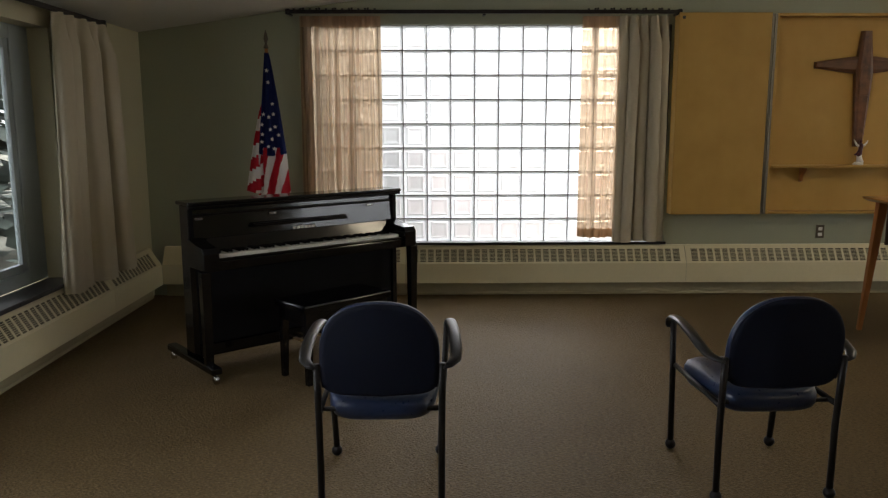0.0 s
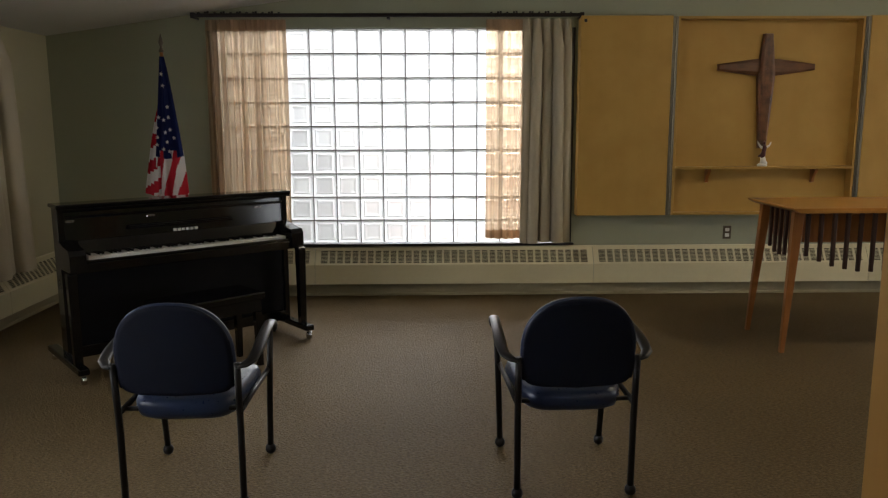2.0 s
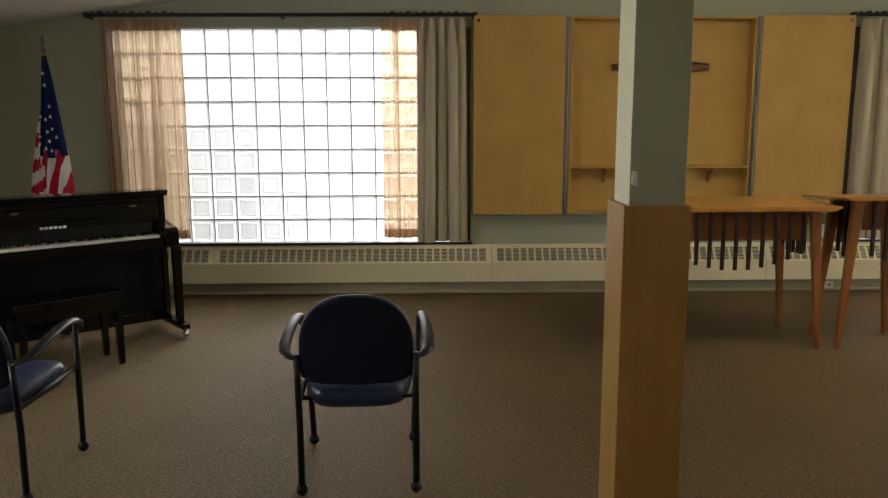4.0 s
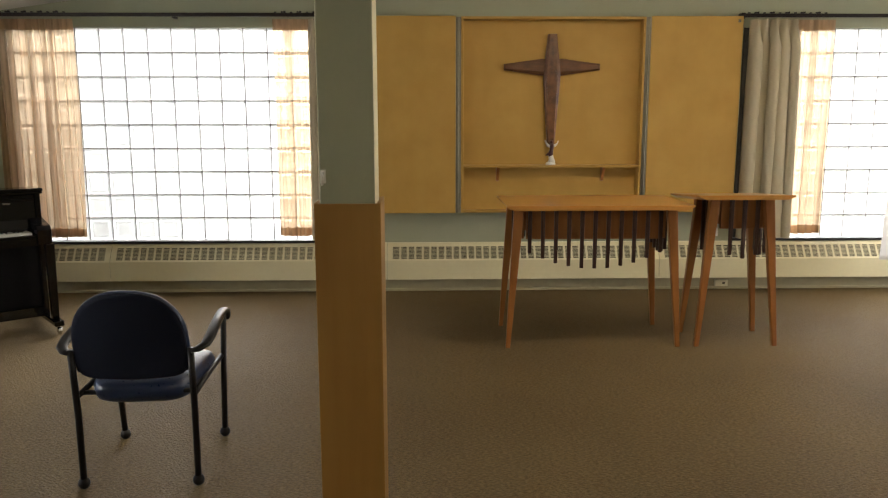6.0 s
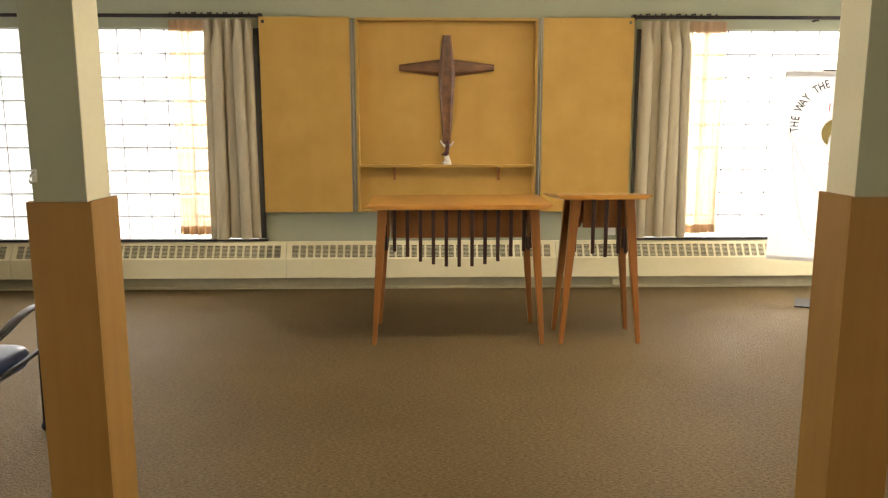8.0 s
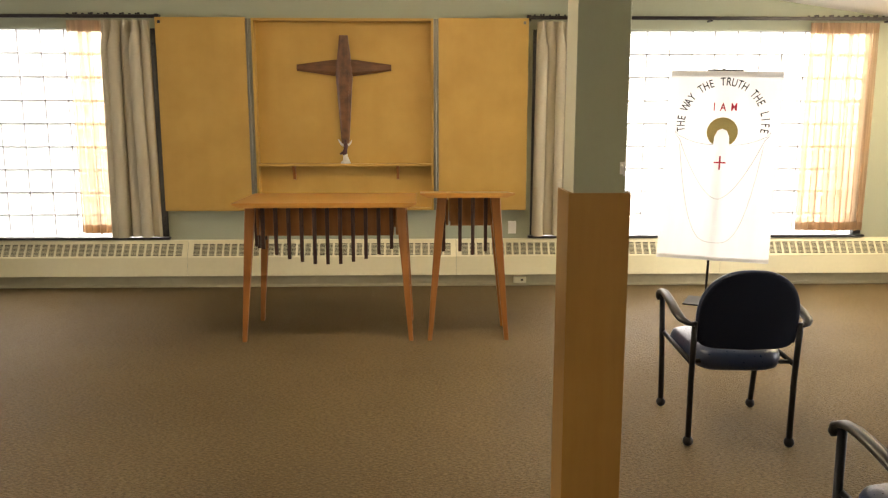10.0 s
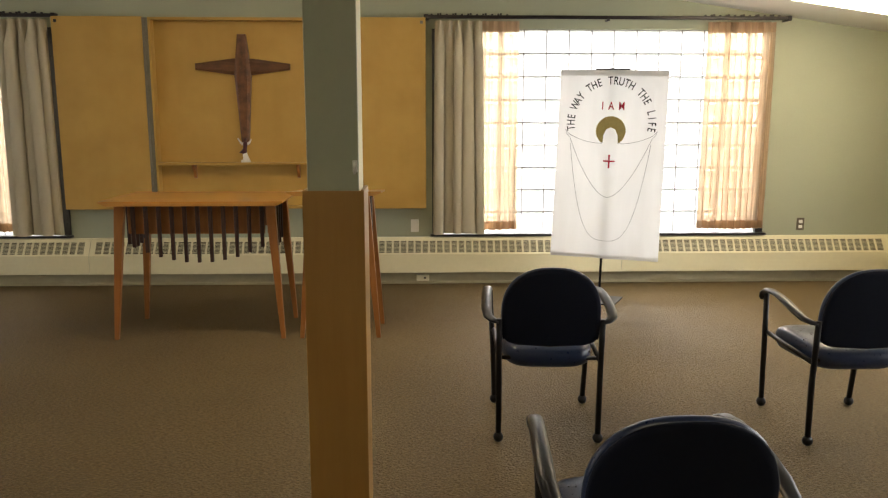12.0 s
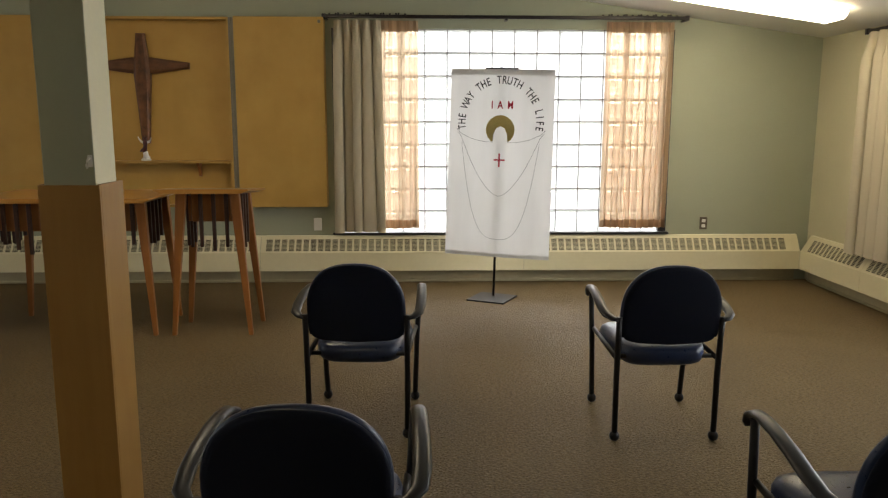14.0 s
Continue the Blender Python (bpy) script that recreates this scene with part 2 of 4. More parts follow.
M_GOLD = surface("matt_gold_fabric", (0.44, 0.35, 0.13), 0.55, metal=0.2, spread=0.2)
M_RED = cloth("flag_red", (0.42, 0.018, 0.03), 0.15)
M_FLAGWHITE = cloth("flag_white", (0.70, 0.67, 0.64), 0.15)
M_BLUE = cloth("flag_blue", (0.012, 0.018, 0.085), 0.08)
M_PORCELAIN = surface("white_porcelain", (0.75, 0.73, 0.70), 0.3, spread=0.05, bump=0)
M_MAROON = surface("maroon_glaze", (0.06, 0.012, 0.016), 0.3, spread=0.2, bump=0)
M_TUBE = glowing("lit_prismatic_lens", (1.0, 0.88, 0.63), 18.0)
M_LAWN = surface("winter_lawn", (0.22, 0.215, 0.165), 0.95, coarse=0.25, fine=6, spread=0.35)
M_LEAF = surface("evergreen_needles", (0.09, 0.11, 0.088), 0.8, coarse=0.8, fine=7, spread=0.5)
M_BARK = surface("tree_bark", (0.10, 0.075, 0.05), 0.9, coarse=3, fine=30, spread=0.3)
M_BRICK = surface("red_brick_far", (0.32, 0.16, 0.13), 0.85, coarse=0.6, fine=9, spread=0.2)
M_ASPHALT = surface("pink_brick_paving", (0.30, 0.165, 0.13), 0.9, coarse=0.5, fine=12, spread=0.2)
M_DARKPANE = surface("far_window_glass", (0.12, 0.125, 0.13), 0.3, bump=0)


# ---- building helpers ----
def finish(bm, name, material, smooth=False):
    me = bpy.data.meshes.new(name)
    bmesh.ops.recalc_face_normals(bm, faces=bm.faces)
    bm.to_mesh(me)
    bm.free()
    for mm in material if isinstance(material, (list, tuple)) else [material]:
        me.materials.append(mm)
    if smooth:
        for p in me.polygons:
            p.use_smooth = True
    return me


def part(name, bm, material, parent=None, label="", smooth=False, at=None):
    ob = new(name, finish(bm, name, material, smooth))
    if parent is not None:
        ob.parent = parent
    if at is not None:
        ob.matrix_basis = at
    return tagged(ob, label) if label else ob


def thing(name, label, category, at=None, group="", kind=""):
    ob = new(name)
    ob.empty_display_size = 0.1
    if at is not None:
        ob.matrix_basis = at
    return tagged(ob, label, category, group, kind)


def box(x0, x1, y0, y1, z0, z1, bevel=0.0, bm=None, seg=2):
    bm = bm or bmesh.new()
    made = bmesh.ops.create_cube(bm, size=1.0)["verts"]
    for v in made:
        v.co = Vector(((x0 + x1) / 2 + v.co.x * (x1 - x0), (y0 + y1) / 2 + v.co.y * (y1 - y0), (z0 + z1) / 2 + v.co.z * (z1 - z0)))
    if bevel:
        edges = list({e for v in made for e in v.link_edges})
        bmesh.ops.bevel(bm, geom=edges, offset=bevel, segments=seg, affect="EDGES", profile=0.5)
    return bm


def bar(p, q, w0, w1, d0=None, d1=None, bm=None, bevel=0.0):
    """A square bar from p to q that tapers from w0 (x d0) to w1 (x d1)."""
    bm = bm or bmesh.new()
    d0, d1 = d0 or w0, d1 or w1
    p, q = Vector(p), Vector(q)
    vs = []
    for c, w, d in ((p, w0, d0), (q, w1, d1)):
        vs += [bm.verts.new(c + Vector((sx * w / 2, sy * d / 2, 0))) for sx, sy in ((-1, -1), (1, -1), (1, 1), (-1, 1))]
    for f in ((3, 2, 1, 0), (4, 5, 6, 7), (0, 1, 5, 4), (1, 2, 6, 5), (2, 3, 7, 6), (3, 0, 4, 7)):
        bm.faces.new([vs[i] for i in f])
    if bevel:
        bmesh.ops.bevel(bm, geom=list({e for v in vs for e in v.link_edges}), offset=bevel, segments=2, affect="EDGES", profile=0.5)
    return bm


def tube(points, radius, n=10, bm=None, flat=1.0, across=None):
    """A round or flattened section swept along points; radius may be a list."""
    bm = bm or bmesh.new()
    pts = [Vector(p) for p in points]
    rings = []
    for i, p in enumerate(pts):
        ahead = (pts[min(i + 1, len(pts) - 1)] - pts[max(i - 1, 0)]).normalized()
        side = Vector(across) if across else ahead.cross(Vector((0, 0, 1)) if abs(ahead.z) < 0.9 else Vector((0, 1, 0)))
        side = (side - ahead * side.dot(ahead)).normalized()
        up = side.cross(ahead)
        r = radius[i] if isinstance(radius, (list, tuple)) else radius
        rings.append([bm.verts.new(p + side * (r * math.cos(2 * math.pi * k / n)) + up * (r * flat * math.sin(2 * math.pi * k / n))) for k in range(n)])
    for a, b in zip(rings, rings[1:]):
        for k in range(n):
            bm.faces.new((a[k], a[(k + 1) % n], b[(k + 1) % n], b[k]))
    bm.faces.new(rings[0])
    bm.faces.new(rings[-1])
    return bm


def prism(outline, y0, y1, bm=None, bevel=0.0):
    """An outline in x and z, given depth along y."""
    bm = bm or bmesh.new()
    a = [bm.verts.new((x, y0, z)) for x, z in outline]
    b = [bm.verts.new((x, y1, z)) for x, z in outline]
    front, back = bm.faces.new(a), bm.faces.new(b[::-1])
    k = len(outline)
    for i in range(k):
        bm.faces.new((a[i], b[i], b[(i + 1) % k], a[(i + 1) % k]))
    if bevel:
        bmesh.ops.bevel(bm, geom=list(front.edges) + list(back.edges), offset=bevel, segments=2, affect="EDGES", profile=0.5)
    return bm


def lathe(profile, n=20, bm=None, centre=(0, 0)):
    bm = bm or bmesh.new()
    rings = [[bm.verts.new((centre[0] + r * math.cos(2 * math.pi * k / n), centre[1] + r * math.sin(2 * math.pi * k / n), z)) for k in range(n)] for r, z in profile]
    for a, b in zip(rings, rings[1:]):
        for k in range(n):
            bm.faces.new((a[k], a[(k + 1) % n], b[(k + 1) % n], b[k]))
    bm.faces.new(rings[0])
    bm.faces.new(rings[-1])
    return bm


def ball(centre, radius, bm=None, stretch=(1, 1, 1), u=12, v=8):
    bm = bm or bmesh.new()
    bmesh.ops.create_uvsphere(bm, u_segments=u, v_segments=v, radius=1.0, matrix=Matrix.Translation(centre) @ Matrix.Diagonal((*[radius * s for s in stretch], 1)))
    return bm


def slab(name, material, *dims, label="", category="", bevel=0.0):
    return tagged(part(name, box(*dims, bevel=bevel), material), label, category or name.split("_")[0], kind="structure")


# ---- the room ----
W1 = (-0.807, 2.241)
W2 = (5.535, 8.583)
WZ0, ROW = 0.457, 0.2032
WZ1 = WZ0 + 9 * ROW
T = 0.28
TOP = 3.4

floor = tagged(part("floor", box(X_W - T, X_E + T, Y_S - T, Y_N + T, -0.12, 0.0), M_CARPET), "brown loop-pile wall-to-wall carpet", "carpet", kind="structure")

# The gable wall, built round its two openings, each piece butting the next.
gable = [
    ("wall_north", [(X_W - T, WZ0 - 0.012), (X_E + T, WZ0 - 0.012), (X_E + T, -0.12), (X_W - T, -0.12)]),
    ("wall_north_left", [(X_W - T, WZ0 - 0.012), (W1[0], WZ0 - 0.012), (W1[0], WZ1), (X_W - T, WZ1)]),
    ("wall_north_middle", [(W1[1], WZ0 - 0.012), (W2[0], WZ0 - 0.012), (W2[0], WZ1), (W1[1], WZ1)]),
    ("wall_north_right", [(W2[1], WZ0 - 0.012), (X_E + T, WZ0 - 0.012), (X_E + T, WZ1), (W2[1], WZ1)]),
    ("wall_north_top", [(X_W - T, WZ1), (X_E + T, WZ1), (X_E + T, TOP), (X_W - T, TOP)]),
]
for nm, outline in gable:
    tagged(part(nm, prism(outline, Y_N, Y_N + 0.11), M_GREEN), "sage green painted gable wall", "wall", kind="structure")

# Side walls with one wide window each, and the plain wall behind.
SZ0, SZ1 = 0.47, 2.08
# Unseen pier, added to cut the daylight reaching the north-west corner.
tagged(part("wall_west_added_pier", box(X_W - T, X_W, 2.5, 3.65, SZ0 - 0.03, SZ1), M_CREAM), "cream painted side wall", "wall", kind="structure")
for nm, x0, x1, SY0, SY1 in (("west", X_W - T, X_W, 0.5, 4.97), ("east", X_E, X_E + T, 0.5, 4.72)):
    for sub, dims in (("_low", (Y_S - T, Y_N, -0.12, SZ0 - 0.03)), ("_high", (Y_S - T, Y_N, SZ1, TOP)), ("_near", (Y_S - T, SY0, SZ0 - 0.03, SZ1)), ("_far", (SY1, Y_N, SZ0 - 0.03, SZ1))):
        tagged(part("wall_" + nm + sub, box(x0, x1, *dims), M_CREAM), "cream painted side wall", "wall", kind="structure")
tagged(part("wall_south", box(X_W, X_E, Y_S - T, Y_S, -0.12, TOP), M_CREAM), "plain cream painted wall", "wall", kind="structure")

zr = ceiling_z(RIDGE)
ceil_outline = [(X_W, EAVE), (RIDGE, zr), (X_E, EAVE), (X_E, EAVE + 0.16), (RIDGE, zr + 0.16), (X_W, EAVE + 0.16)]
tagged(part("ceiling", prism(ceil_outline, Y_S, Y_N), M_CEIL), "off-white painted sloping ceiling", "ceiling", kind="structure")


# Glass block windows.
def block_mesh():
    """One pressed block: a clear pillow face inside a broad frosted rim."""
    bm = bmesh.new()
    h = ROW / 2 - 0.0044
    rings = []
    for half, y in ((h, 0.03), (h, -0.012), (h - 0.006, -0.018), (h - 0.024, -0.018), (h - 0.032, -0.012), (h * 0.45, -0.016)):
        rings.append([bm.verts.new((sx * half, y, sz * half)) for sx, sz in ((-1, -1), (1, -1), (1, 1), (-1, 1))])
    for n, (a, b) in enumerate(zip(rings, rings[1:])):
        for k in range(4):
            bm.faces.new((a[k], a[(k + 1) % 4], b[(k + 1) % 4], b[k])).material_index = int(n < 3)
    bm.faces.new(rings[-1])
    bm.faces.new(rings[0][::-1])
    return finish(bm, "glass_block", [M_BLOCK, M_BLOCK_RIM])


def block_window(name, x0, x1, label):
    win = thing(name, label, "window", kind="structure")
    grid = bmesh.new()
    yb = Y_N + 0.06
    for k in range(16):
        box(x0 + k * ROW - 0.0034, x0 + k * ROW + 0.0034, yb - 0.012, yb + 0.02, WZ0, WZ1, bm=grid)
    for k in range(10):
        box(x0, x1, yb - 0.0135, yb + 0.0215, WZ0 + k * ROW - 0.0042, WZ0 + k * ROW + 0.0042, bm=grid)
    part("mortar_joints", grid, M_MORTAR, win, "thin dark grey mortar joints")
    part("window_sill", box(x0 - 0.03, x1 + 0.03, Y_N - 0.05, Y_N + 0.05, WZ0 - 0.016, WZ0 + 0.006, 0.004), M_SILL, win, "black stone sill")
    part("jamb_strip", box(x0 - 0.012, x0 + 0.06, Y_N - 0.012, Y_N + 0.045, WZ0 + 0.008, WZ1, 0.003), M_SILL, win)
    part("jamb_strip", box(x1 - 0.06, x1 + 0.012, Y_N - 0.012, Y_N + 0.045, WZ0 + 0.008, WZ1, 0.003), M_SILL, win)
    return win


window_1 = block_window("window_1", *W1, "glass block window with dark joints, overcast daylight behind")
window_2 = block_window("window_2", *W2, "glass block window with dark joints, bright daylight behind")


# Side windows: deep reveals, painted frames, one wide pane.
def side_window(name, wall_x, out, SY0, SY1, wide):
    win = thing(name, "wide window with a blue-grey painted frame in a deep reveal", "window", kind="structure")
    x0, x1 = sorted((wall_x + out * 0.13, wall_x + out * 0.19))
    fr = bmesh.new()
    for d in ((SY0, SY0 + wide, SZ0, SZ1), (SY1 - wide, SY1, SZ0, SZ1), (SY0 + wide, SY1 - wide, SZ0, SZ0 + 0.09), (SY0 + wide, SY1 - wide, SZ1 - 0.09, SZ1)):
        box(x0, x1, *d, bevel=0.006, bm=fr)
    part("window_frame", fr, M_FRAME, win)
    sash = bmesh.new()
    a0, a1 = SY0 + wide, SY1 - wide
    c0, c1 = SZ0 + 0.09, SZ1 - 0.09
    for d in ((a0, a0 + 0.05, c0, c1), (a1 - 0.05, a1, c0, c1), (a0 + 0.05, a1 - 0.05, c0, c0 + 0.05), (a0 + 0.05, a1 - 0.05, c1 - 0.05, c1)):
        box(x0 + 0.012, x1 - 0.012, *d, bevel=0.004, bm=sash)
    part("sash", sash, M_FRAME, win)
    pane = part("pane", box((x0 + x1) / 2 - 0.003, (x0 + x1) / 2 + 0.003, a0 + 0.045, a1 - 0.045, c0 + 0.045, c1 - 0.045), M_PANE, win)
    pane.visible_shadow = False
    s0, s1 = sorted((wall_x - out * 0.07, wall_x + out * 0.13))
    part("window_sill", box(s0, s1, SY0 + 0.002, SY1 - 0.002, SZ0 - 0.028, SZ0, 0.004), M_SILL, win, "black stone sill")
    return win


side_window("window_3", X_W, -1, 3.65, 4.97, 0.22)
side_window("window_5", X_W, -1, 0.5, 2.5, 0.09)
side_window("window_4", X_E, 1, 0.5, 4.72, 0.09)


# ---- convector heaters along the walls ----
def heater(length, s0, s1, at, label):
    """One cover: local x runs along the wall, y away from it is negative; slots between s0 and s1."""
    unit = thing("convector_heater", label, "heater", at, "convector heaters along the walls")

    # The sloping face is left open where the grille sits.
    p_top, p_low = Vector((0, -0.03, 0.434)), Vector((0, -0.118, 0.290))
    along = (p_low - p_top)
    g0, g1 = p_top + along * 0.22, p_top + along * 0.90
    inward = Vector((0, along.z, -along.y)).normalized() * -0.012
    if inward.y < 0:
        inward = -inward

    def plate(x0, x1, a, b, thick, bm):
        vs = [Vector((x, *(p.yz)) ) + o for x in (x0, x1) for p in (a, b) for o in (Vector((0, 0, 0)), thick)]
        ids = [bm.verts.new(v) for v in vs]
        for f in ((0, 2, 6, 4), (1, 5, 7, 3), (0, 4, 5, 1), (2, 3, 7, 6), (0, 1, 3, 2), (4, 6, 7, 5)):
            bm.faces.new([ids[i] for i in f])

    thin = inward * 0.25
    for nm, a, c, x0, x1 in (("upper_lip", p_top, g0, 0.002, length - 0.002), ("lower_lip", g1, p_low, 0.002, length - 0.002), ("end_plate", g0, g1, 0.002, s0), ("end_plate", g0, g1, s1, length - 0.002)):
        if x1 - x0 > 0.008:
            piece = bmesh.new()
            plate(x0, x1, a, c, thin, piece)
            part(nm, piece, M_HEAT, unit)
    part("top_cap", box(0.002, length - 0.002, -0.031, -0.002, 0.420, 0.4345), M_HEAT, unit)
    front = box(0.002, length - 0.002, -0.121, -0.117, 0.120, 0.2905)
    box(0.002, length - 0.002, -0.117, -0.095, 0.120, 0.124, bm=front)
    part("front_panel", front, M_HEAT, unit)
    bars = bmesh.new()
    pitch = 0.066
    count = max(1, int(round((s1 - s0) / pitch)))
    for k in range(1, count):
        x = s0 + (s1 - s0) * k / count
        plate(x - 0.009, x + 0.009, g0, g1, thin, bars)
    for k in range(1, 9):
        c = g0 + (g1 - g0) * (k / 9)
        e = (g1 - g0).normalized() * 0.0018
        plate(s0, s1, c - e, c + e, thin * 0.9, bars)
    tagged(part("grille", bars, M_HEAT, unit), kind="stuff")
    # Dark sheet set behind the bars to stand for shade in the slots.
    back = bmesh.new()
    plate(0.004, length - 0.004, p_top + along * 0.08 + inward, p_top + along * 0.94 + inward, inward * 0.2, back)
    part("shade_backing", back, M_SLOT, unit, "dark backing that stands for the shade behind the grille")
    base = bmesh.new()
    box(0.0, length, -0.030, -0.004, 0.02, 0.16, bm=base)
    box(0.0, length, -0.038, -0.004, 0.0, 0.022, bevel=0.004, bm=base)
    part("base_board", base, M_BASE, unit, "scuffed recessed base board, darkened for the shade under the cover")
    return unit


LAB = "cream enamelled steel convector cover with a slotted sloping grille"
starts = [X_W + 0.12, 0.022, 2.437, 4.847, 7.257]
ends = [0.022, 2.437, 4.847, 7.257, X_E - 0.12]
for a, b in zip(starts, ends):
    left_gap = 0.05 if a > 0 else 0.50
    right_gap = 0.05 if b < 9 else 0.13
    heater(b - a, left_gap, b - a - right_gap, pose(a, Y_N, 0), LAB)
for a, b in ((5.40, 6.379), (2.99, 5.40), (0.58, 2.99)):
    heater(b - a, 0.05, b - a - (0.05 if b < 6 else 0.10), pose(X_W, a, 0, 0, 0, 90), LAB)
    heater(b - a, 0.05 if b < 6 else 0.10, b - a - 0.05, pose(X_E, b, 0, 0, 0, -90), LAB)


# ---- posts ----
def post(x0, x1, y0, y1, wrap_z, hook_x, label):
    p = thing("post", label, "post", group="posts across the room")
    cx = (x0 + x1) / 2
    shaft = box(x0 + 0.016, x1 - 0.016, y0 + 0.0125, y1 - 0.016, 0.0, ceiling_z(cx) + 0.02, 0.004)
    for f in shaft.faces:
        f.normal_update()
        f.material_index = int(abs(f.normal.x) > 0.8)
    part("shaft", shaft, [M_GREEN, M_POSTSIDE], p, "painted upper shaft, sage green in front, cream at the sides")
    front = bmesh.new()
    box(x0, x1, y0, y0 + 0.012, 0.0, wrap_z, 0.0015, front)
    part("front_board", front, M_POST, p)
    part("side_board", box(x0, x0 + 0.0115, y0 + 0.0122, y1, 0.0, wrap_z + 0.002, 0.0015), M_POST, p)
    part("side_board", box(x1 - 0.0115, x1, y0 + 0.0122, y1, 0.0, wrap_z + 0.002, 0.0015), M_POST, p)
    part("back_board", box(x0 + 0.012, x1 - 0.012, y1 - 0.0115, y1, 0.0, wrap_z, 0.0015), M_POST, p)
    hk = box(hook_x - 0.008, hook_x + 0.008, y0 + 0.007, y0 + 0.0125, wrap_z + 0.06, wrap_z + 0.10, 0.002)
    tube([(hook_x, y0 + 0.008, wrap_z + 0.09), (hook_x, y0 - 0.012, wrap_z + 0.082), (hook_x, y0 - 0.022, wrap_z + 0.068), (hook_x, y0 - 0.014, wrap_z + 0.058)], 0.004, 8, hk)
    part("hook", hk, M_WHITE, p, "small white adhesive hook", smooth=True)
    return p


post(2.456, 2.653, 2.018, 2.225, 1.251, 2.485, "square post, sage green above a wooden wrap of birch boards")
post(5.025, 5.229, 2.062, 2.268, 1.256, 5.200, "square post, sage green above a birch board wrap")


# ---- wall cabinet with its doors folded open, cross and figurine ----
def wall_cabinet():
    c = thing("wall_cabinet", "shallow birch plywood wall cabinet, doors folded back flat", "cabinet")
    yf, yb = 6.375, 6.497
    nx0, nx1, z0, z1 = 3.090, 4.641, 0.711, 2.362
    part("back_panel", box(nx0, nx1, 6.475, yb, z0 + 0.02, z1 - 0.022), M_PLY, c)
    part("side_panel", box(nx0 - 0.004, nx0 + 0.016, yf + 0.004, 6.474, z0, z1, 0.002), M_PLY, c)
    part("side_panel", box(nx1 - 0.016, nx1 + 0.004, yf + 0.004, 6.474, z0, z1, 0.002), M_PLY, c)
    part("top_panel", box(nx0 + 0.0165, nx1 - 0.0165, yf, 6.474, z1 - 0.022, z1, 0.002), M_PLY_FLAT, c)
    part("bottom_panel", box(nx0 + 0.0165, nx1 - 0.0165, yf, 6.474, z0, z0 + 0.02, 0.002), M_PLY_FLAT, c)
    shelf = part("shelf", box(nx0 + 0.0165, nx1 - 0.0165, 6.345, 6.474, 1.103, 1.123, 0.003), M_PLY_FLAT, c, "thin birch shelf on two brackets")
    for bx in (3.407, 4.326):
        pts = [(6.473, 1.102), (6.385, 1.102), (6.383, 1.085), (6.405, 1.062), (6.435, 1.03), (6.446, 0.985), (6.473, 0.978)]
        bm = bmesh.new()
        a = [bm.verts.new((bx - 0.012, y, z)) for y, z in pts]
        b = [bm.verts.new((bx + 0.012, y, z)) for y, z in pts]
        bm.faces.new(a), bm.faces.new(b[::-1])
        for i in range(len(pts)):
            bm.faces.new((a[i], b[i], b[(i + 1) % len(pts)], a[(i + 1) % len(pts)]))
        # Same birch as the shelf; the darker oak colour stands for shade.
        part("bracket", bm, M_OAK, shelf)
    for x0, x1, hx0, hx1, dot in ((2.276, 3.038, 3.0395, 3.0845, 2.312), (4.690, 5.467, 4.6465, 4.6885, 5.432)):
        d = part("door", box(x0, x1, yf - 0.004, yb, z0 - 0.002, z1 + 0.004, 0.003), M_PLY, c, "birch plywood door folded open against the wall")
        h = bmesh.new()
        box(hx0, hx1, yf - 0.002, yf + 0.012, z0, z1 - 0.004, 0.002, h)
        tube([((hx0 + hx1) / 2, yf - 0.005, z0 + 0.002), ((hx0 + hx1) / 2, yf - 0.005, z1 - 0.006)], 0.006, 8, h)
        part("piano_hinge", h, M_HINGE, c, "long steel piano hinge")
        part("latch", box(dot - 0.012, dot + 0.012, yf - 0.011, yf - 0.0042, 2.314, 2.339, 0.002), M_SILL if dot < 3 else M_HINGE, d)
    return c


wall_cabinet()


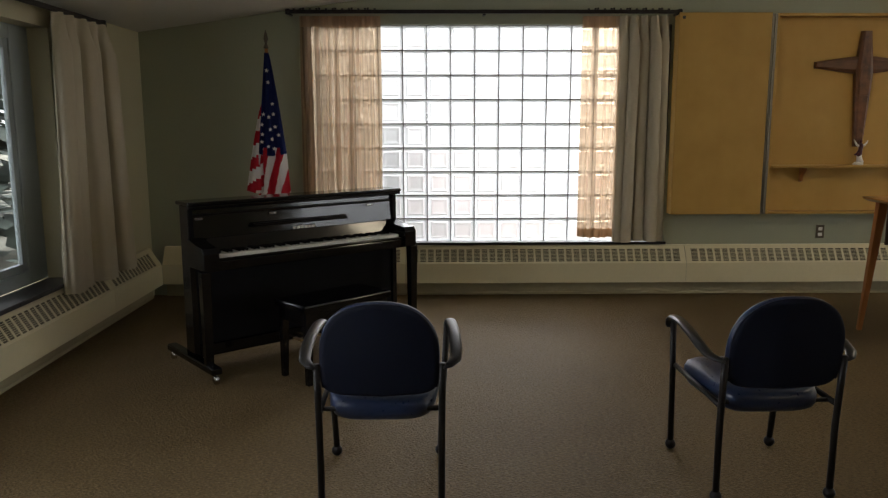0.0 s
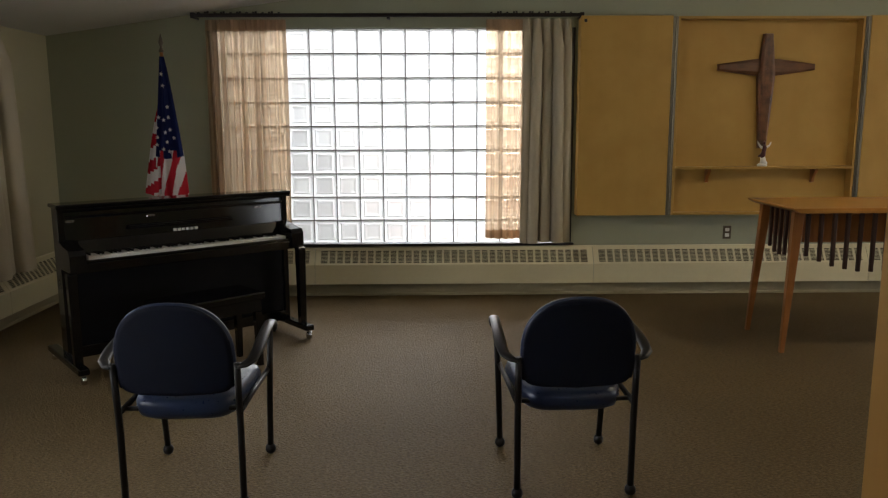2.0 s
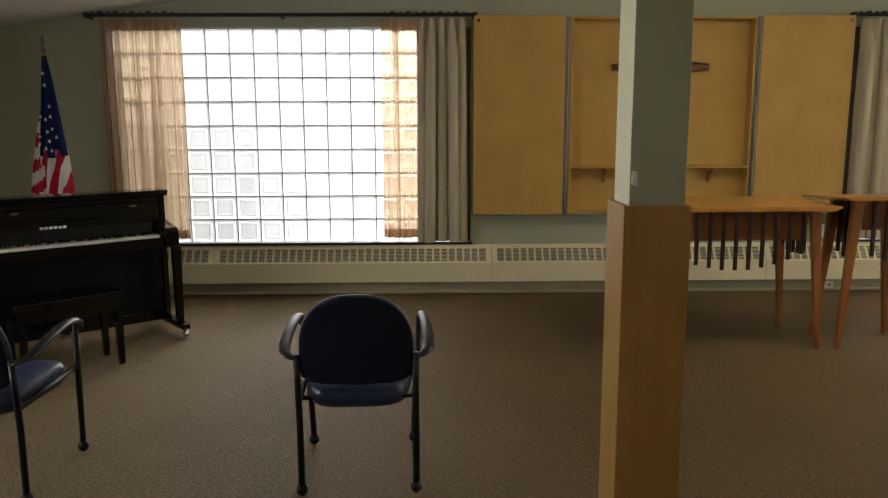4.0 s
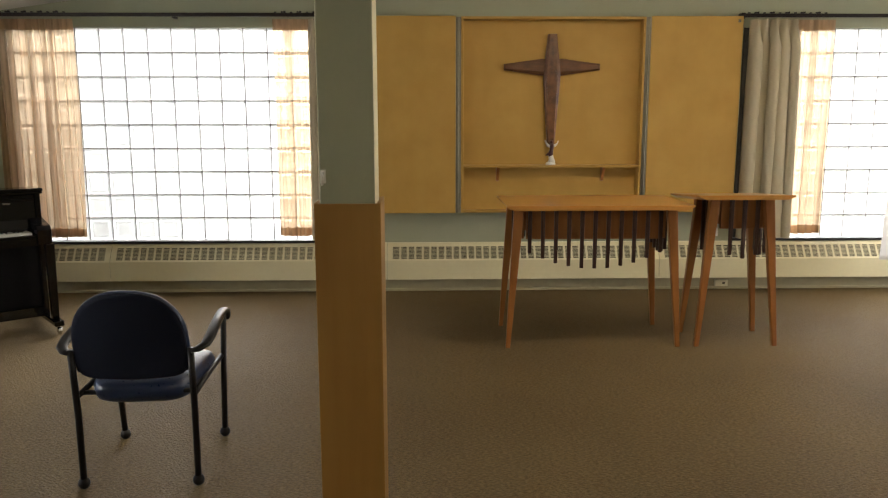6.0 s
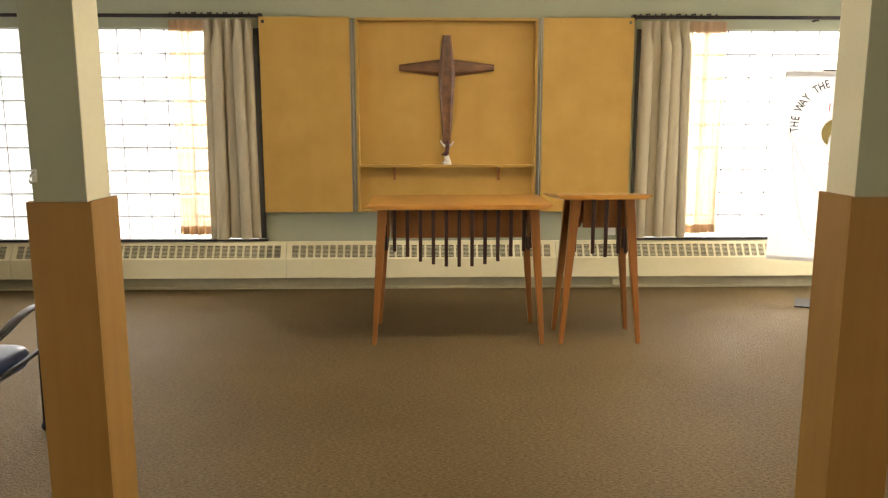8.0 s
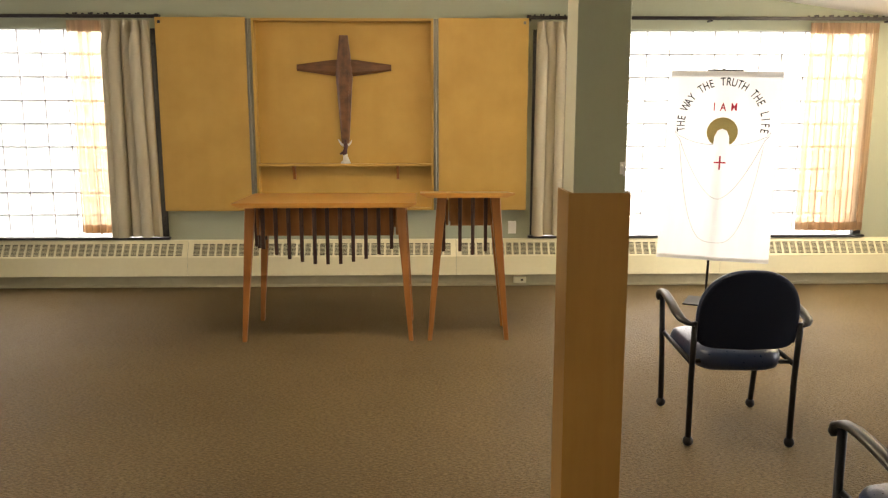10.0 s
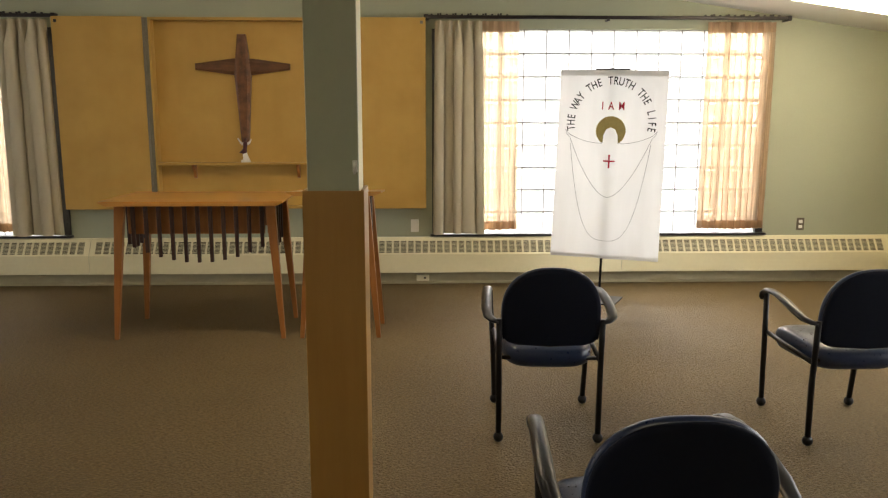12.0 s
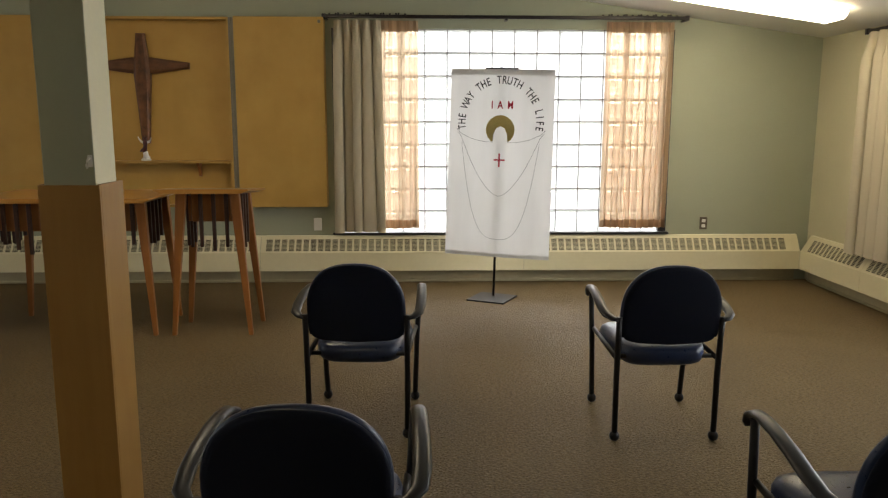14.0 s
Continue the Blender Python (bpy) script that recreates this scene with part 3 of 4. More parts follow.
def wooden_cross():
    c = thing("wooden_cross", "dark walnut cross with tapering arms hung in the cabinet", "cross")
    cx, cz, yb = 3.866, 1.953, 6.474

    def ridged(outline, centre, depth, rise, bm):
        """A board with a flat back and a front that rises to a soft ridge."""
        a = [bm.verts.new((x, yb, z)) for x, z in outline]
        b = [bm.verts.new((x, yb - depth, z)) for x, z in outline]
        d = [bm.verts.new((cx + (x - cx) * kx, yb - depth - rise, cz + (z - cz) * kz)) for (x, z), (kx, kz) in zip(outline, centre)]
        k = len(outline)
        bm.faces.new(a[::-1])
        for i in range(k):
            bm.faces.new((a[i], a[(i + 1) % k], b[(i + 1) % k], b[i]))
            bm.faces.new((b[i], b[(i + 1) % k], d[(i + 1) % k], d[i]))
        bm.faces.new(d)
        return bm

    arm = [(3.455, 1.928), (3.781, 1.883), (3.951, 1.883), (4.277, 1.928), (4.277, 1.979), (3.951, 2.022), (3.781, 2.022), (3.455, 1.979)]
    part("crossbar", ridged(arm, [(0.985, 0.55)] * 8, 0.030, 0.010, bmesh.new()), M_CROSS_ARM, c)
    up = [(3.835, 1.275), (3.897, 1.275), (3.938, 1.876), (3.926, 2.013), (3.902, 2.227), (3.830, 2.227), (3.806, 2.013), (3.794, 1.876)]
    part("upright", ridged(up, [(0.62, 0.99)] * 8, 0.042, 0.012, bmesh.new()), M_CROSS, c)
    tongue = [(cx + 0.046 * math.cos(a), 1.856 + 0.085 * math.sin(a)) for a in (math.pi * k / 10 for k in range(11))] + [(cx - 0.040, 1.70), (cx + 0.040, 1.70)]
    part("boss", prism(tongue, yb - 0.058, yb - 0.050, bevel=0.003), M_CROSS, c)
    return c


wooden_cross()


def figurine():
    """A small plain standing shape in white and maroon with two raised limbs."""
    x, y, z = 3.866, 6.405, 1.1235
    bm = lathe([(0.040, 0.0), (0.042, 0.010), (0.036, 0.018), (0.028, 0.024), (0.010, 0.026)], 14)
    for v in bm.verts:
        v.co.x *= 1 + 0.14 * math.sin(3 * math.atan2(v.co.y, v.co.x))
    tube([(0.008, 0, 0.018), (0.003, 0, 0.05), (-0.004, 0, 0.09)], [0.033, 0.023, 0.019], 12, bm)
    for pts in ([(0.014, 0, 0.158), (0.034, -0.004, 0.166), (0.050, -0.006, 0.182), (0.060, -0.006, 0.204)], [(-0.012, 0, 0.158), (-0.030, -0.004, 0.168), (-0.046, -0.006, 0.190), (-0.058, -0.006, 0.212)]):
        tube(pts, [0.012, 0.010, 0.007, 0.004], 8, bm)
    dark = len(bm.faces)
    tube([(0.004, -0.006, 0.182), (0.006, -0.006, 0.16), (0.002, -0.006, 0.125), (-0.006, -0.006, 0.092), (-0.012, -0.006, 0.07)], [0.012, 0.020, 0.017, 0.024, 0.010], 12, bm)
    tube([(0.0, -0.008, 0.112), (-0.022, -0.010, 0.092), (-0.048, -0.008, 0.082)], [0.014, 0.015, 0.004], 10, bm)
    ball((0.003, -0.002, 0.197), 0.013, bm, (1, 1, 1.2))
    bm.faces.ensure_lookup_table()
    for f in list(bm.faces)[dark:]:
        f.material_index = 1
    ob = part("figurine", bm, [M_PORCELAIN, M_MAROON], None, "", True, pose(x, y, z))
    return tagged(ob, "small white and maroon porcelain figurine on the shelf", "figurine")


figurine()


# ---- altar table and lectern with hanging dark bars ----
def leg(foot, top, bm=None):
    return bar(foot, top, 0.030, 0.066, 0.030, 0.050, bevel=0.004)


def altar():
    t = thing("altar_table", "honey oak altar table with hanging dark bars round the apron", "table")
    zt = 0.962
    out = [(3.299, zt), (4.505, zt), (4.505, zt - 0.010), (4.460, zt - 0.032), (3.344, zt - 0.032), (3.299, zt - 0.010)]
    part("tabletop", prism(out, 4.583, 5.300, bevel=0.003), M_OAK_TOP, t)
    feet = {(-1, -1): (3.325, 4.690), (1, -1): (4.464, 4.690), (-1, 1): (3.332, 5.256), (1, 1): (4.460, 5.250)}
    for (sx, sy), (fx, fy) in feet.items():
        part("leg", leg((fx, fy, 0), (fx - sx * 0.066, fy - sy * 0.035, zt - 0.033)), M_OAK, t)
    x0, x1, y0, y1 = 3.415, 4.380, 4.752, 5.200
    for d in ((x0 + 0.03, x1 - 0.03, y0, y0 + 0.018), (x0 + 0.03, x1 - 0.03, y1 - 0.018, y1), (x0, x0 + 0.018, y0 + 0.03, y1 - 0.03), (x1 - 0.018, x1, y0 + 0.03, y1 - 0.03)):
        part("apron", box(*d, 0.723, zt - 0.033, 0.002), M_OAK, t)
    for k in range(11):
        x = 3.467 + 0.0867 * k
        drop = 0.634 - 0.108 * (1 - ((k - 5) / 5) ** 2)
        y = y0 - 0.0125
        part("hanging_bar", bar((x, y, drop + 0.002 * (k % 2)), (x, y, zt - 0.034), 0.023, 0.026, 0.022, 0.022, bevel=0.003), M_WALNUT_BAR, t)
    for k in range(5):
        y = 4.83 + 0.076 * k
        drop = 0.640 - 0.035 * (1 - ((k - 2) / 2) ** 2)
        for x in (x0 - 0.0125, x1 + 0.0125):
            part("hanging_bar", bar((x, y, drop), (x, y, zt - 0.034), 0.022, 0.022, 0.023, 0.026, bevel=0.003), M_WALNUT_BAR, t)
    return t


altar()


def lectern():
    t = thing("lectern", "tall honey oak lectern with a sloping top and hanging dark bars", "lectern")
    feet = {(-1, -1): (4.592, 4.690), (1, -1): (5.121, 4.690), (-1, 1): (4.600, 5.045), (1, 1): (5.130, 5.060)}
    zf, zb, yf, yk = 1.024, 0.984, 4.595, 5.180

    def under(y):
        return zf + (zb - zf) * (y - yf) / (yk - yf) - 0.030

    bm = bmesh.new()
    top = [(4.530, yf), (5.155, yf), (5.155, yk), (4.530, yk)]
    a = [bm.verts.new((x, y, under(y) + 0.030)) for x, y in top]
    m = [bm.verts.new((x, y, under(y) + 0.020)) for x, y in top]
    b = [bm.verts.new((x + (0.05 if x < 4.8 else -0.05), y, under(y) + 0.0005)) for x, y in top]
    bm.faces.new(a), bm.faces.new(b[::-1])
    for p, q in ((a, m), (m, b)):
        for i in range(4):
            bm.faces.new((p[i], q[i], q[(i + 1) % 4], p[(i + 1) % 4]))
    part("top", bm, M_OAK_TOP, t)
    for (sx, sy), (fx, fy) in feet.items():
        tx, ty = fx - sx * 0.085, fy - sy * 0.035
        part("leg", leg((fx, fy, 0), (tx, ty, under(ty) - 0.001)), M_OAK, t)
    x0, x1, y0, y1 = 4.735, 5.020, 4.748, 5.010
    part("apron", box(x0, x1, y0, y0 + 0.018, 0.789, under(y0 + 0.018) - 0.002, 0.002), M_OAK, t)
    part("apron", box(x0, x1, y1 - 0.018, y1, 0.789, under(y1) - 0.002, 0.002), M_OAK, t)
    part("apron", box(x0 - 0.03, x0 - 0.012, y0 + 0.022, y1 - 0.022, 0.789, under(y1) - 0.002, 0.002), M_OAK, t)
    part("apron", box(x1 + 0.012, x1 + 0.03, y0 + 0.022, y1 - 0.022, 0.789, under(y1) - 0.002, 0.002), M_OAK, t)
    for k, drop in enumerate((0.615, 0.590, 0.615)):
        x = 4.800 + 0.087 * k
        y = y0 - 0.013
        part("hanging_bar", bar((x, y, drop), (x, y, under(y) - 0.003), 0.022, 0.026, 0.022, 0.022, bevel=0.003), M_WALNUT_BAR, t)
        y = 4.805 + 0.075 * k
        for x in (x0 - 0.043, x1 + 0.043):
            part("hanging_bar", bar((x, y, drop), (x, y, under(y) - 0.003), 0.022, 0.022, 0.022, 0.026, bevel=0.003), M_WALNUT_BAR, t)
    return t


lectern()


# ---- armchairs ----
def armchair():
    c = thing("armchair", "stacking armchair, navy vinyl seat, black steel legs and arms", "chair", group="armchairs facing the altar")
    for s in (-1, 1):
        lg = part("rear_leg", tube([(0.229 * s, 0, 0.03), (0.230 * s, 0.0, 0.30), (0.231 * s, -0.012, 0.45), (0.232 * s, -0.022, 0.567)], 0.0135, 12), M_STEEL, c, smooth=True)
        part("foot", ball((0.229 * s, 0, 0.024), 0.024), M_STEEL, lg, smooth=True)
        lg = part("front_leg", tube([(0.231 * s, 0.505, 0.03), (0.242 * s, 0.487, 0.30), (0.260 * s, 0.460, 0.592)], 0.0135, 12), M_STEEL, c, smooth=True)
        part("foot", ball((0.231 * s, 0.505, 0.024), 0.024), M_STEEL, lg, smooth=True)
        path = [(0.234 * s, -0.030, 0.556), (0.258 * s, -0.016, 0.560), (0.281 * s, 0.020, 0.569), (0.287 * s, 0.09, 0.586), (0.285 * s, 0.18, 0.604), (0.281 * s, 0.28, 0.615), (0.276 * s, 0.37, 0.617), (0.272 * s, 0.43, 0.609), (0.268 * s, 0.475, 0.590), (0.265 * s, 0.492, 0.566), (0.263 * s, 0.490, 0.552)]
        part("armrest", tube(path, [0.012, 0.018, 0.022, 0.024, 0.024, 0.023, 0.023, 0.023, 0.022, 0.020, 0.014], 12, flat=0.5, across=(1, 0, 0)), M_ARM, c, smooth=True)
        part("side_rail", tube([(0.229 * s, 0.005, 0.375), (0.232 * s, 0.24, 0.382), (0.240 * s, 0.480, 0.392)], 0.011, 10), M_STEEL, c, smooth=True)
    part("cross_rail", tube([(-0.228, 0.06, 0.372), (0.228, 0.06, 0.372)], 0.010, 8), M_STEEL, c, smooth=True)
    part("cross_rail", tube([(-0.236, 0.40, 0.385), (0.236, 0.40, 0.385)], 0.010, 8), M_STEEL, c, smooth=True)

    # Seat: a rounded cushion that swells in the middle and dips at the rear.
    bm = bmesh.new()
    n, rings = 40, []
    for scale_xy, z, lift in ((0.62, 0.326, 0.0), (0.84, 0.331, 0.0), (0.95, 0.345, 0.0), (1.0, 0.370, 0.2), (1.0, 0.400, 0.6), (0.965, 0.420, 0.9), (0.90, 0.429, 1.0), (0.72, 0.437, 1.0), (0.4, 0.441, 1.0), (0.12, 0.442, 1.0)):
        ring = []
        for k in range(n):
            a = 2 * math.pi * k / n
            ca, sa = math.cos(a), math.sin(a)
            px = math.copysign(abs(ca) ** 0.42, ca) * 0.218 * scale_xy
            py = math.copysign(abs(sa) ** 0.42, sa) * 0.228 * scale_xy
            px *= 1.0 + 0.10 * py / 0.228
            ring.append(bm.verts.new((px, 0.245 + py, z + lift * (0.012 * py / 0.228 - 0.010 * (py / 0.228) ** 2 * (py > 0)))))
        rings.append(ring)
    for a, b in zip(rings, rings[1:]):
        for k in range(n):
            bm.faces.new((a[k], a[(k + 1) % n], b[(k + 1) % n], b[k]))
    bm.faces.new(rings[0][::-1]), bm.faces.new(rings[-1])
    part("seat", bm, M_VINYL, c, "navy blue padded vinyl seat", True)

    # Backrest: a rounded shield, dished a little, padded in front, a hard shell behind.
    def shield(width, z0, z1, y_off, depth, cushion, material, label):
        bm = bmesh.new()
        m, loops = 44, []
        zc = z0 + (z1 - z0) * 0.42
        for grow, dy in ((0.90, 0.0), (0.975, depth * 0.1), (1.0, depth * 0.4), (1.0, depth * 0.7), (0.965, depth * 0.95), (0.85, depth + cushion * 0.5), (0.55, depth + cushion), (0.18, depth + cushion)):
            loop = []
            for k in range(m):
                a = 2 * math.pi * k / m
                ca, sa = math.cos(a), math.sin(a)
                if sa >= 0:
                    px, pz = math.copysign(abs(ca) ** 0.80, ca) * width / 2, (abs(sa) ** 0.92) * (z1 - zc)
                else:
                    px, pz = math.copysign(abs(ca) ** 0.24, ca) * width / 2 * (1 - 0.02 * abs(sa)), -(abs(sa) ** 0.26) * (zc - z0)
                px, pz = px * grow, pz * grow
                z = zc + pz
                lean = -0.012 - 0.20 * (z - 0.45)
                dish = 0.35 * px * px
                loop.append(bm.verts.new((px, y_off + lean + dish + dy, z + 0.012 * (px / (width / 2)) ** 2 * (sa < -0.5) * grow)))
            loops.append(loop)
        for a, b in zip(loops, loops[1:]):
            for k in range(m):
                bm.faces.new((a[k], a[(k + 1) % m], b[(k + 1) % m], b[k]))
        bm.faces.new(loops[0][::-1]), bm.faces.new(loops[-1])
        return part("backrest" if cushion else "back_shell", bm, material, c, label, True)

    shield(0.446, 0.447, 0.800, 0.005, 0.032, 0.014, M_VINYL, "navy blue padded vinyl backrest")
    shield(0.440, 0.444, 0.797, -0.013, 0.017, 0.0, M_SHELL, "dark navy upholstered back shell")
    return c


chair = armchair()
chair.matrix_basis = pose(0.060, 2.700, 0, 0, 0, 0.3) @ Matrix.Diagonal((1.01, 1.0, 1.055, 1))
for x, y, turn in ((1.604, 2.757, 2.6), (6.005, 2.900, -3.5), (7.430, 2.820, -1.0), (6.008, 1.175, -0.8), (7.525, 1.100, -1.0)):
    copy_thing(chair, pose(x, y, 0, 0, 0, turn))


# ---- piano and bench ----
def piano():
    p = thing("upright_piano", "glossy black upright piano on a wheeled frame, lid closed", "piano", pose(-0.986, 4.3145, 0, 0, 0, 39.4))
    L, R = -0.101, 1.408
    zt = 1.029
    part("case_back", box(L + 0.03, R - 0.03, 0.290, 0.318, 0.12, zt - 0.03, 0.004), M_PIANO_DULL, p)
    for x0, x1 in ((L, L + 0.035), (R - 0.035, R)):
        part("side_panel", box(x0, x1, 0.165, 0.289, 0.10, zt - 0.026, 0.004), M_PIANO, p)
    lid = part("lid", box(L - 0.012, R + 0.012, 0.120, 0.316, zt - 0.024, zt, 0.007), M_PIANO, p)
    part("lid_edge", box(L - 0.008, R + 0.008, 0.126, 0.168, zt - 0.040, zt - 0.0245, 0.003), M_PIANO, lid)
    part("upper_panel", box(L + 0.036, R - 0.036, -0.010, 0.010, -0.09, 0.09, 0.003), M_PIANO, p, at=pose(0, 0.190, 0.890, -4.5, 0, 0))
    part("panel_moulding", box(L + 0.036, R - 0.036, 0.170, 0.192, 0.938, 0.956, 0.003), M_PIANO, p)
    rest = part("music_rest", box(0.30, 0.985, 0.152, 0.177, 0.856, 0.876, 0.006), M_PIANO, p)
    part("music_rest_lip", box(0.30, 0.985, 0.140, 0.151, 0.850, 0.866, 0.003), M_PIANO, rest)
    for x in (-0.03, 0.45, 1.19):
        part("buffer", box(x - 0.025, x + 0.025, 0.174, 0.186, 0.918, 0.931, 0.002), M_CHROME, p)
    for k in range(6):
        part("maker_mark", box(0.585 + 0.028 * k, 0.605 + 0.028 * k, 0.1600, 0.1690, 0.811, 0.828), M_IVORY, p)
    # Fallboard folded up behind the keys.
    fb = bmesh.new()
    fa = [fb.verts.new((L + 0.10, y, z)) for y, z in ((0.125, 0.730), (0.150, 0.808), (0.176, 0.808), (0.176, 0.730))]
    fc = [fb.verts.new((R - 0.10, y, z)) for y, z in ((0.125, 0.730), (0.150, 0.808), (0.176, 0.808), (0.176, 0.730))]
    fb.faces.new(fa), fb.faces.new(fc[::-1])
    for i in range(4):
        fb.faces.new((fa[i], fc[i], fc[(i + 1) % 4], fa[(i + 1) % 4]))
    part("fallboard", fb, M_PIANO, p)
    bed = part("key_bed", box(L + 0.02, R - 0.02, -0.030, 0.176, 0.638, 0.697, 0.006), M_PIANO, p)
    part("key_slip", box(L + 0.09, R - 0.09, -0.034, -0.012, 0.698, 0.713, 0.004), M_PIANO, bed)
    for x0, x1 in ((L - 0.005, L + 0.088), (R - 0.088, R + 0.005)):
        arm = bmesh.new()
        pts = [(-0.055, 0.648), (-0.055, 0.750), (-0.035, 0.777), (0.06, 0.788), (0.176, 0.815), (0.176, 0.648)]
        a = [arm.verts.new((x0, y, z)) for y, z in pts]
        b = [arm.verts.new((x1, y, z)) for y, z in pts]
        arm.faces.new(a), arm.faces.new(b[::-1])
        for i in range(len(pts)):
            arm.faces.new((a[i], b[i], b[(i + 1) % len(pts)], a[(i + 1) % len(pts)]))
        bmesh.ops.bevel(arm, geom=list(arm.edges), offset=0.004, segments=2, affect="EDGES", profile=0.5)
        part("cheek_block", arm, M_PIANO, p)
    x_keys, step = 0.008, 1.290 / 52
    white = finish(box(0.0006, step - 0.0006, -0.010, 0.128, 0.708, 0.730, 0.0012, seg=1), "white_key", M_IVORY)
    black = finish(box(-0.0055, 0.0055, 0.040, 0.128, 0.7305, 0.742, 0.0015, seg=1), "black_key", M_PIANO_DULL)
    for k in range(52):
        ob = new("white_key", white)
        ob.parent, ob.location = p, (x_keys + k * step, 0, 0)
        if k % 7 in (0, 2, 3, 5, 6) and k < 51:
            ob = new("black_key", black)
            ob.parent, ob.location = p, (x_keys + (k + 1) * step, 0, 0)
    part("knee_panel", box(L + 0.036, R - 0.036, 0.185, 0.205, 0.16, 0.644, 0.003), M_PIANO_DULL, p)
    part("bottom_rail", box(L + 0.036, R - 0.036, 0.165, 0.20, 0.085, 0.158, 0.004), M_PIANO, p)
    for x in (L + 0.004, R - 0.012):
        part("front_leg", bar((x, -0.028, 0.062), (x, -0.028, 0.646), 0.046, 0.058, bevel=0.005), M_PIANO, p)
        toe = part("toe_block", box(x - 0.032, x + 0.032, -0.137, 0.55, 0.060, 0.100, 0.008), M_PIANO, p)
        for y in (-0.115, 0.525):
            w = bmesh.new()
            bmesh.ops.create_cone(w, cap_ends=True, segments=18, radius1=0.026, radius2=0.026, depth=0.022, matrix=Matrix.Translation((x, y, 0.027)) @ Euler((0, radians(90), 0)).to_matrix().to_4x4())
            cast = part("caster", w, M_CHROME, toe, "chrome caster", True)
    for k, x in enumerate((0.57, 0.65, 0.73)):
        part("pedal", box(x - 0.016, x + 0.016, 0.075, 0.175, 0.088, 0.098, 0.004), M_BRASS, p)
    return p


piano()


def bench():
    b = thing("piano_bench", "black piano bench with a flat padded top", "bench", pose(-0.335, 4.418, 0, 0, 0, 43.5))
    part("cushion", box(-0.315, 0.315, -0.160, 0.160, 0.428, 0.470, 0.008), M_PIANO, b)
    part("apron", box(-0.295, 0.295, -0.142, 0.142, 0.350, 0.4275, 0.004), M_PIANO, b)
    for sx in (-1, 1):
        for sy in (-1, 1):
            part("leg", bar((sx * 0.278, sy * 0.125, 0.0), (sx * 0.275, sy * 0.122, 0.3495), 0.034, 0.044, bevel=0.004), M_PIANO, b)
    return b


bench()


# ---- flag behind the piano ----
def flag():
    f = thing("flag_on_pole", "striped flag with white stars hanging furled on an indoor pole", "flag", pose(-0.962, 5.735, 0))
    pole = part("pole", tube([(0, 0, 0.05), (0, 0, 2.02)], 0.013, 12), M_OAK, f, smooth=True)
    part("finial", lathe([(0.014, 2.02), (0.02, 2.03), (0.012, 2.045), (0.008, 2.06), (0.017, 2.09), (0.012, 2.12), (0.002, 2.155)], 12), M_PLATE, pole, "dull bronze spear finial", True)
    part("base", lathe([(0.14, 0.0), (0.14, 0.015), (0.10, 0.03), (0.03, 0.05), (0.022, 0.09), (0.016, 0.10)], 24), M_BRASS, f, "round brass stand", True)

    def wrapped(z_top, z_low, spans, waves, seed, n=46, rows=30):
        """Hanging folds: half-round in plan, wider towards the foot; spans give left and right edge from top to foot."""
        bm = bmesh.new()
        grid = []
        for j in range(rows + 1):
            t = j / rows
            l, r, d = (a + (b - a) * t ** e for a, b, e in spans)
            row = []
            for i in range(n + 1):
                s = i / n
                fold = math.sin(s * waves * 2 * math.pi + seed + 0.7 * t)
                x = l + (r - l) * s + 0.006 * fold * t
                y = -d * math.sin(math.pi * min(1, max(0, s))) ** 0.6 - (0.006 + 0.022 * t) * fold
                row.append(bm.verts.new((x, y, z_top + (z_low - z_top) * t - 0.02 * t * math.sin(s * 3))))
            grid.append(row)
        for j in range(rows):
            for i in range(n):
                bm.faces.new((grid[j][i], grid[j][i + 1], grid[j + 1][i + 1], grid[j + 1][i]))
        return bm

    # Canton in front, falling to a slanting edge, with a striped field below and to the side.
    canton = wrapped(1.99, 1.26, ((-0.016, -0.085, 1.0), (0.018, 0.125, 0.85), (0.02, 0.075, 1.0)), 2.2, 0.4)
    part("canton", canton, M_BLUE, f, "navy canton with white stars", True)
    lower = wrapped(1.30, 0.86, ((-0.085, -0.10, 1.0), (0.12, 0.155, 1.0), (0.06, 0.075, 1.0)), 2.6, 1.2)
    for face in lower.faces:
        c = face.calc_center_median()
        face.material_index = int(((c.x - 0.25 * (c.z - 1.1)) + 0.4) / 0.052) % 2
    part("lower_folds", lower, [M_RED, M_FLAGWHITE], f, "red and white stripes in long folds", True)
    side = wrapped(1.62, 0.98, ((-0.05, -0.185, 0.8), (-0.03, -0.03, 1.0), (0.005, 0.03, 1.0)), 1.1, 2.2)
    for face in side.faces:
        c = face.calc_center_median()
        face.material_index = int((c.z - 0.55 * c.x + 0.2) / 0.088) % 2
    part("side_fold", side, [M_RED, M_FLAGWHITE], f, "red and white stripes", True)
    star = bmesh.new()
    pts = []
    for k in range(10):
        r = 0.0165 if k % 2 == 0 else 0.0068
        a = math.pi / 2 + k * math.pi / 5
        pts.append((r * math.cos(a), r * math.sin(a)))
    prism(pts, -0.0015, 0.0015, star)
    star_mesh = finish(star, "star", M_FLAGWHITE)
    for x, z, y in ((0.012, 1.86, 0.05), (0.020, 1.775, 0.055), (0.048, 1.62, 0.065), (0.055, 1.545, 0.075), (-0.018, 1.545, 0.075), (0.022, 1.525, 0.085), (0.066, 1.455, 0.085), (0.032, 1.435, 0.092), (-0.030, 1.47, 0.085), (0.045, 1.365, 0.1), (-0.034, 1.345, 0.09), (0.016, 1.312, 0.1), (0.058, 1.295, 0.1), (0.088, 1.395, 0.075), (-0.028, 1.40, 0.09)):
        ob = new("star", star_mesh)
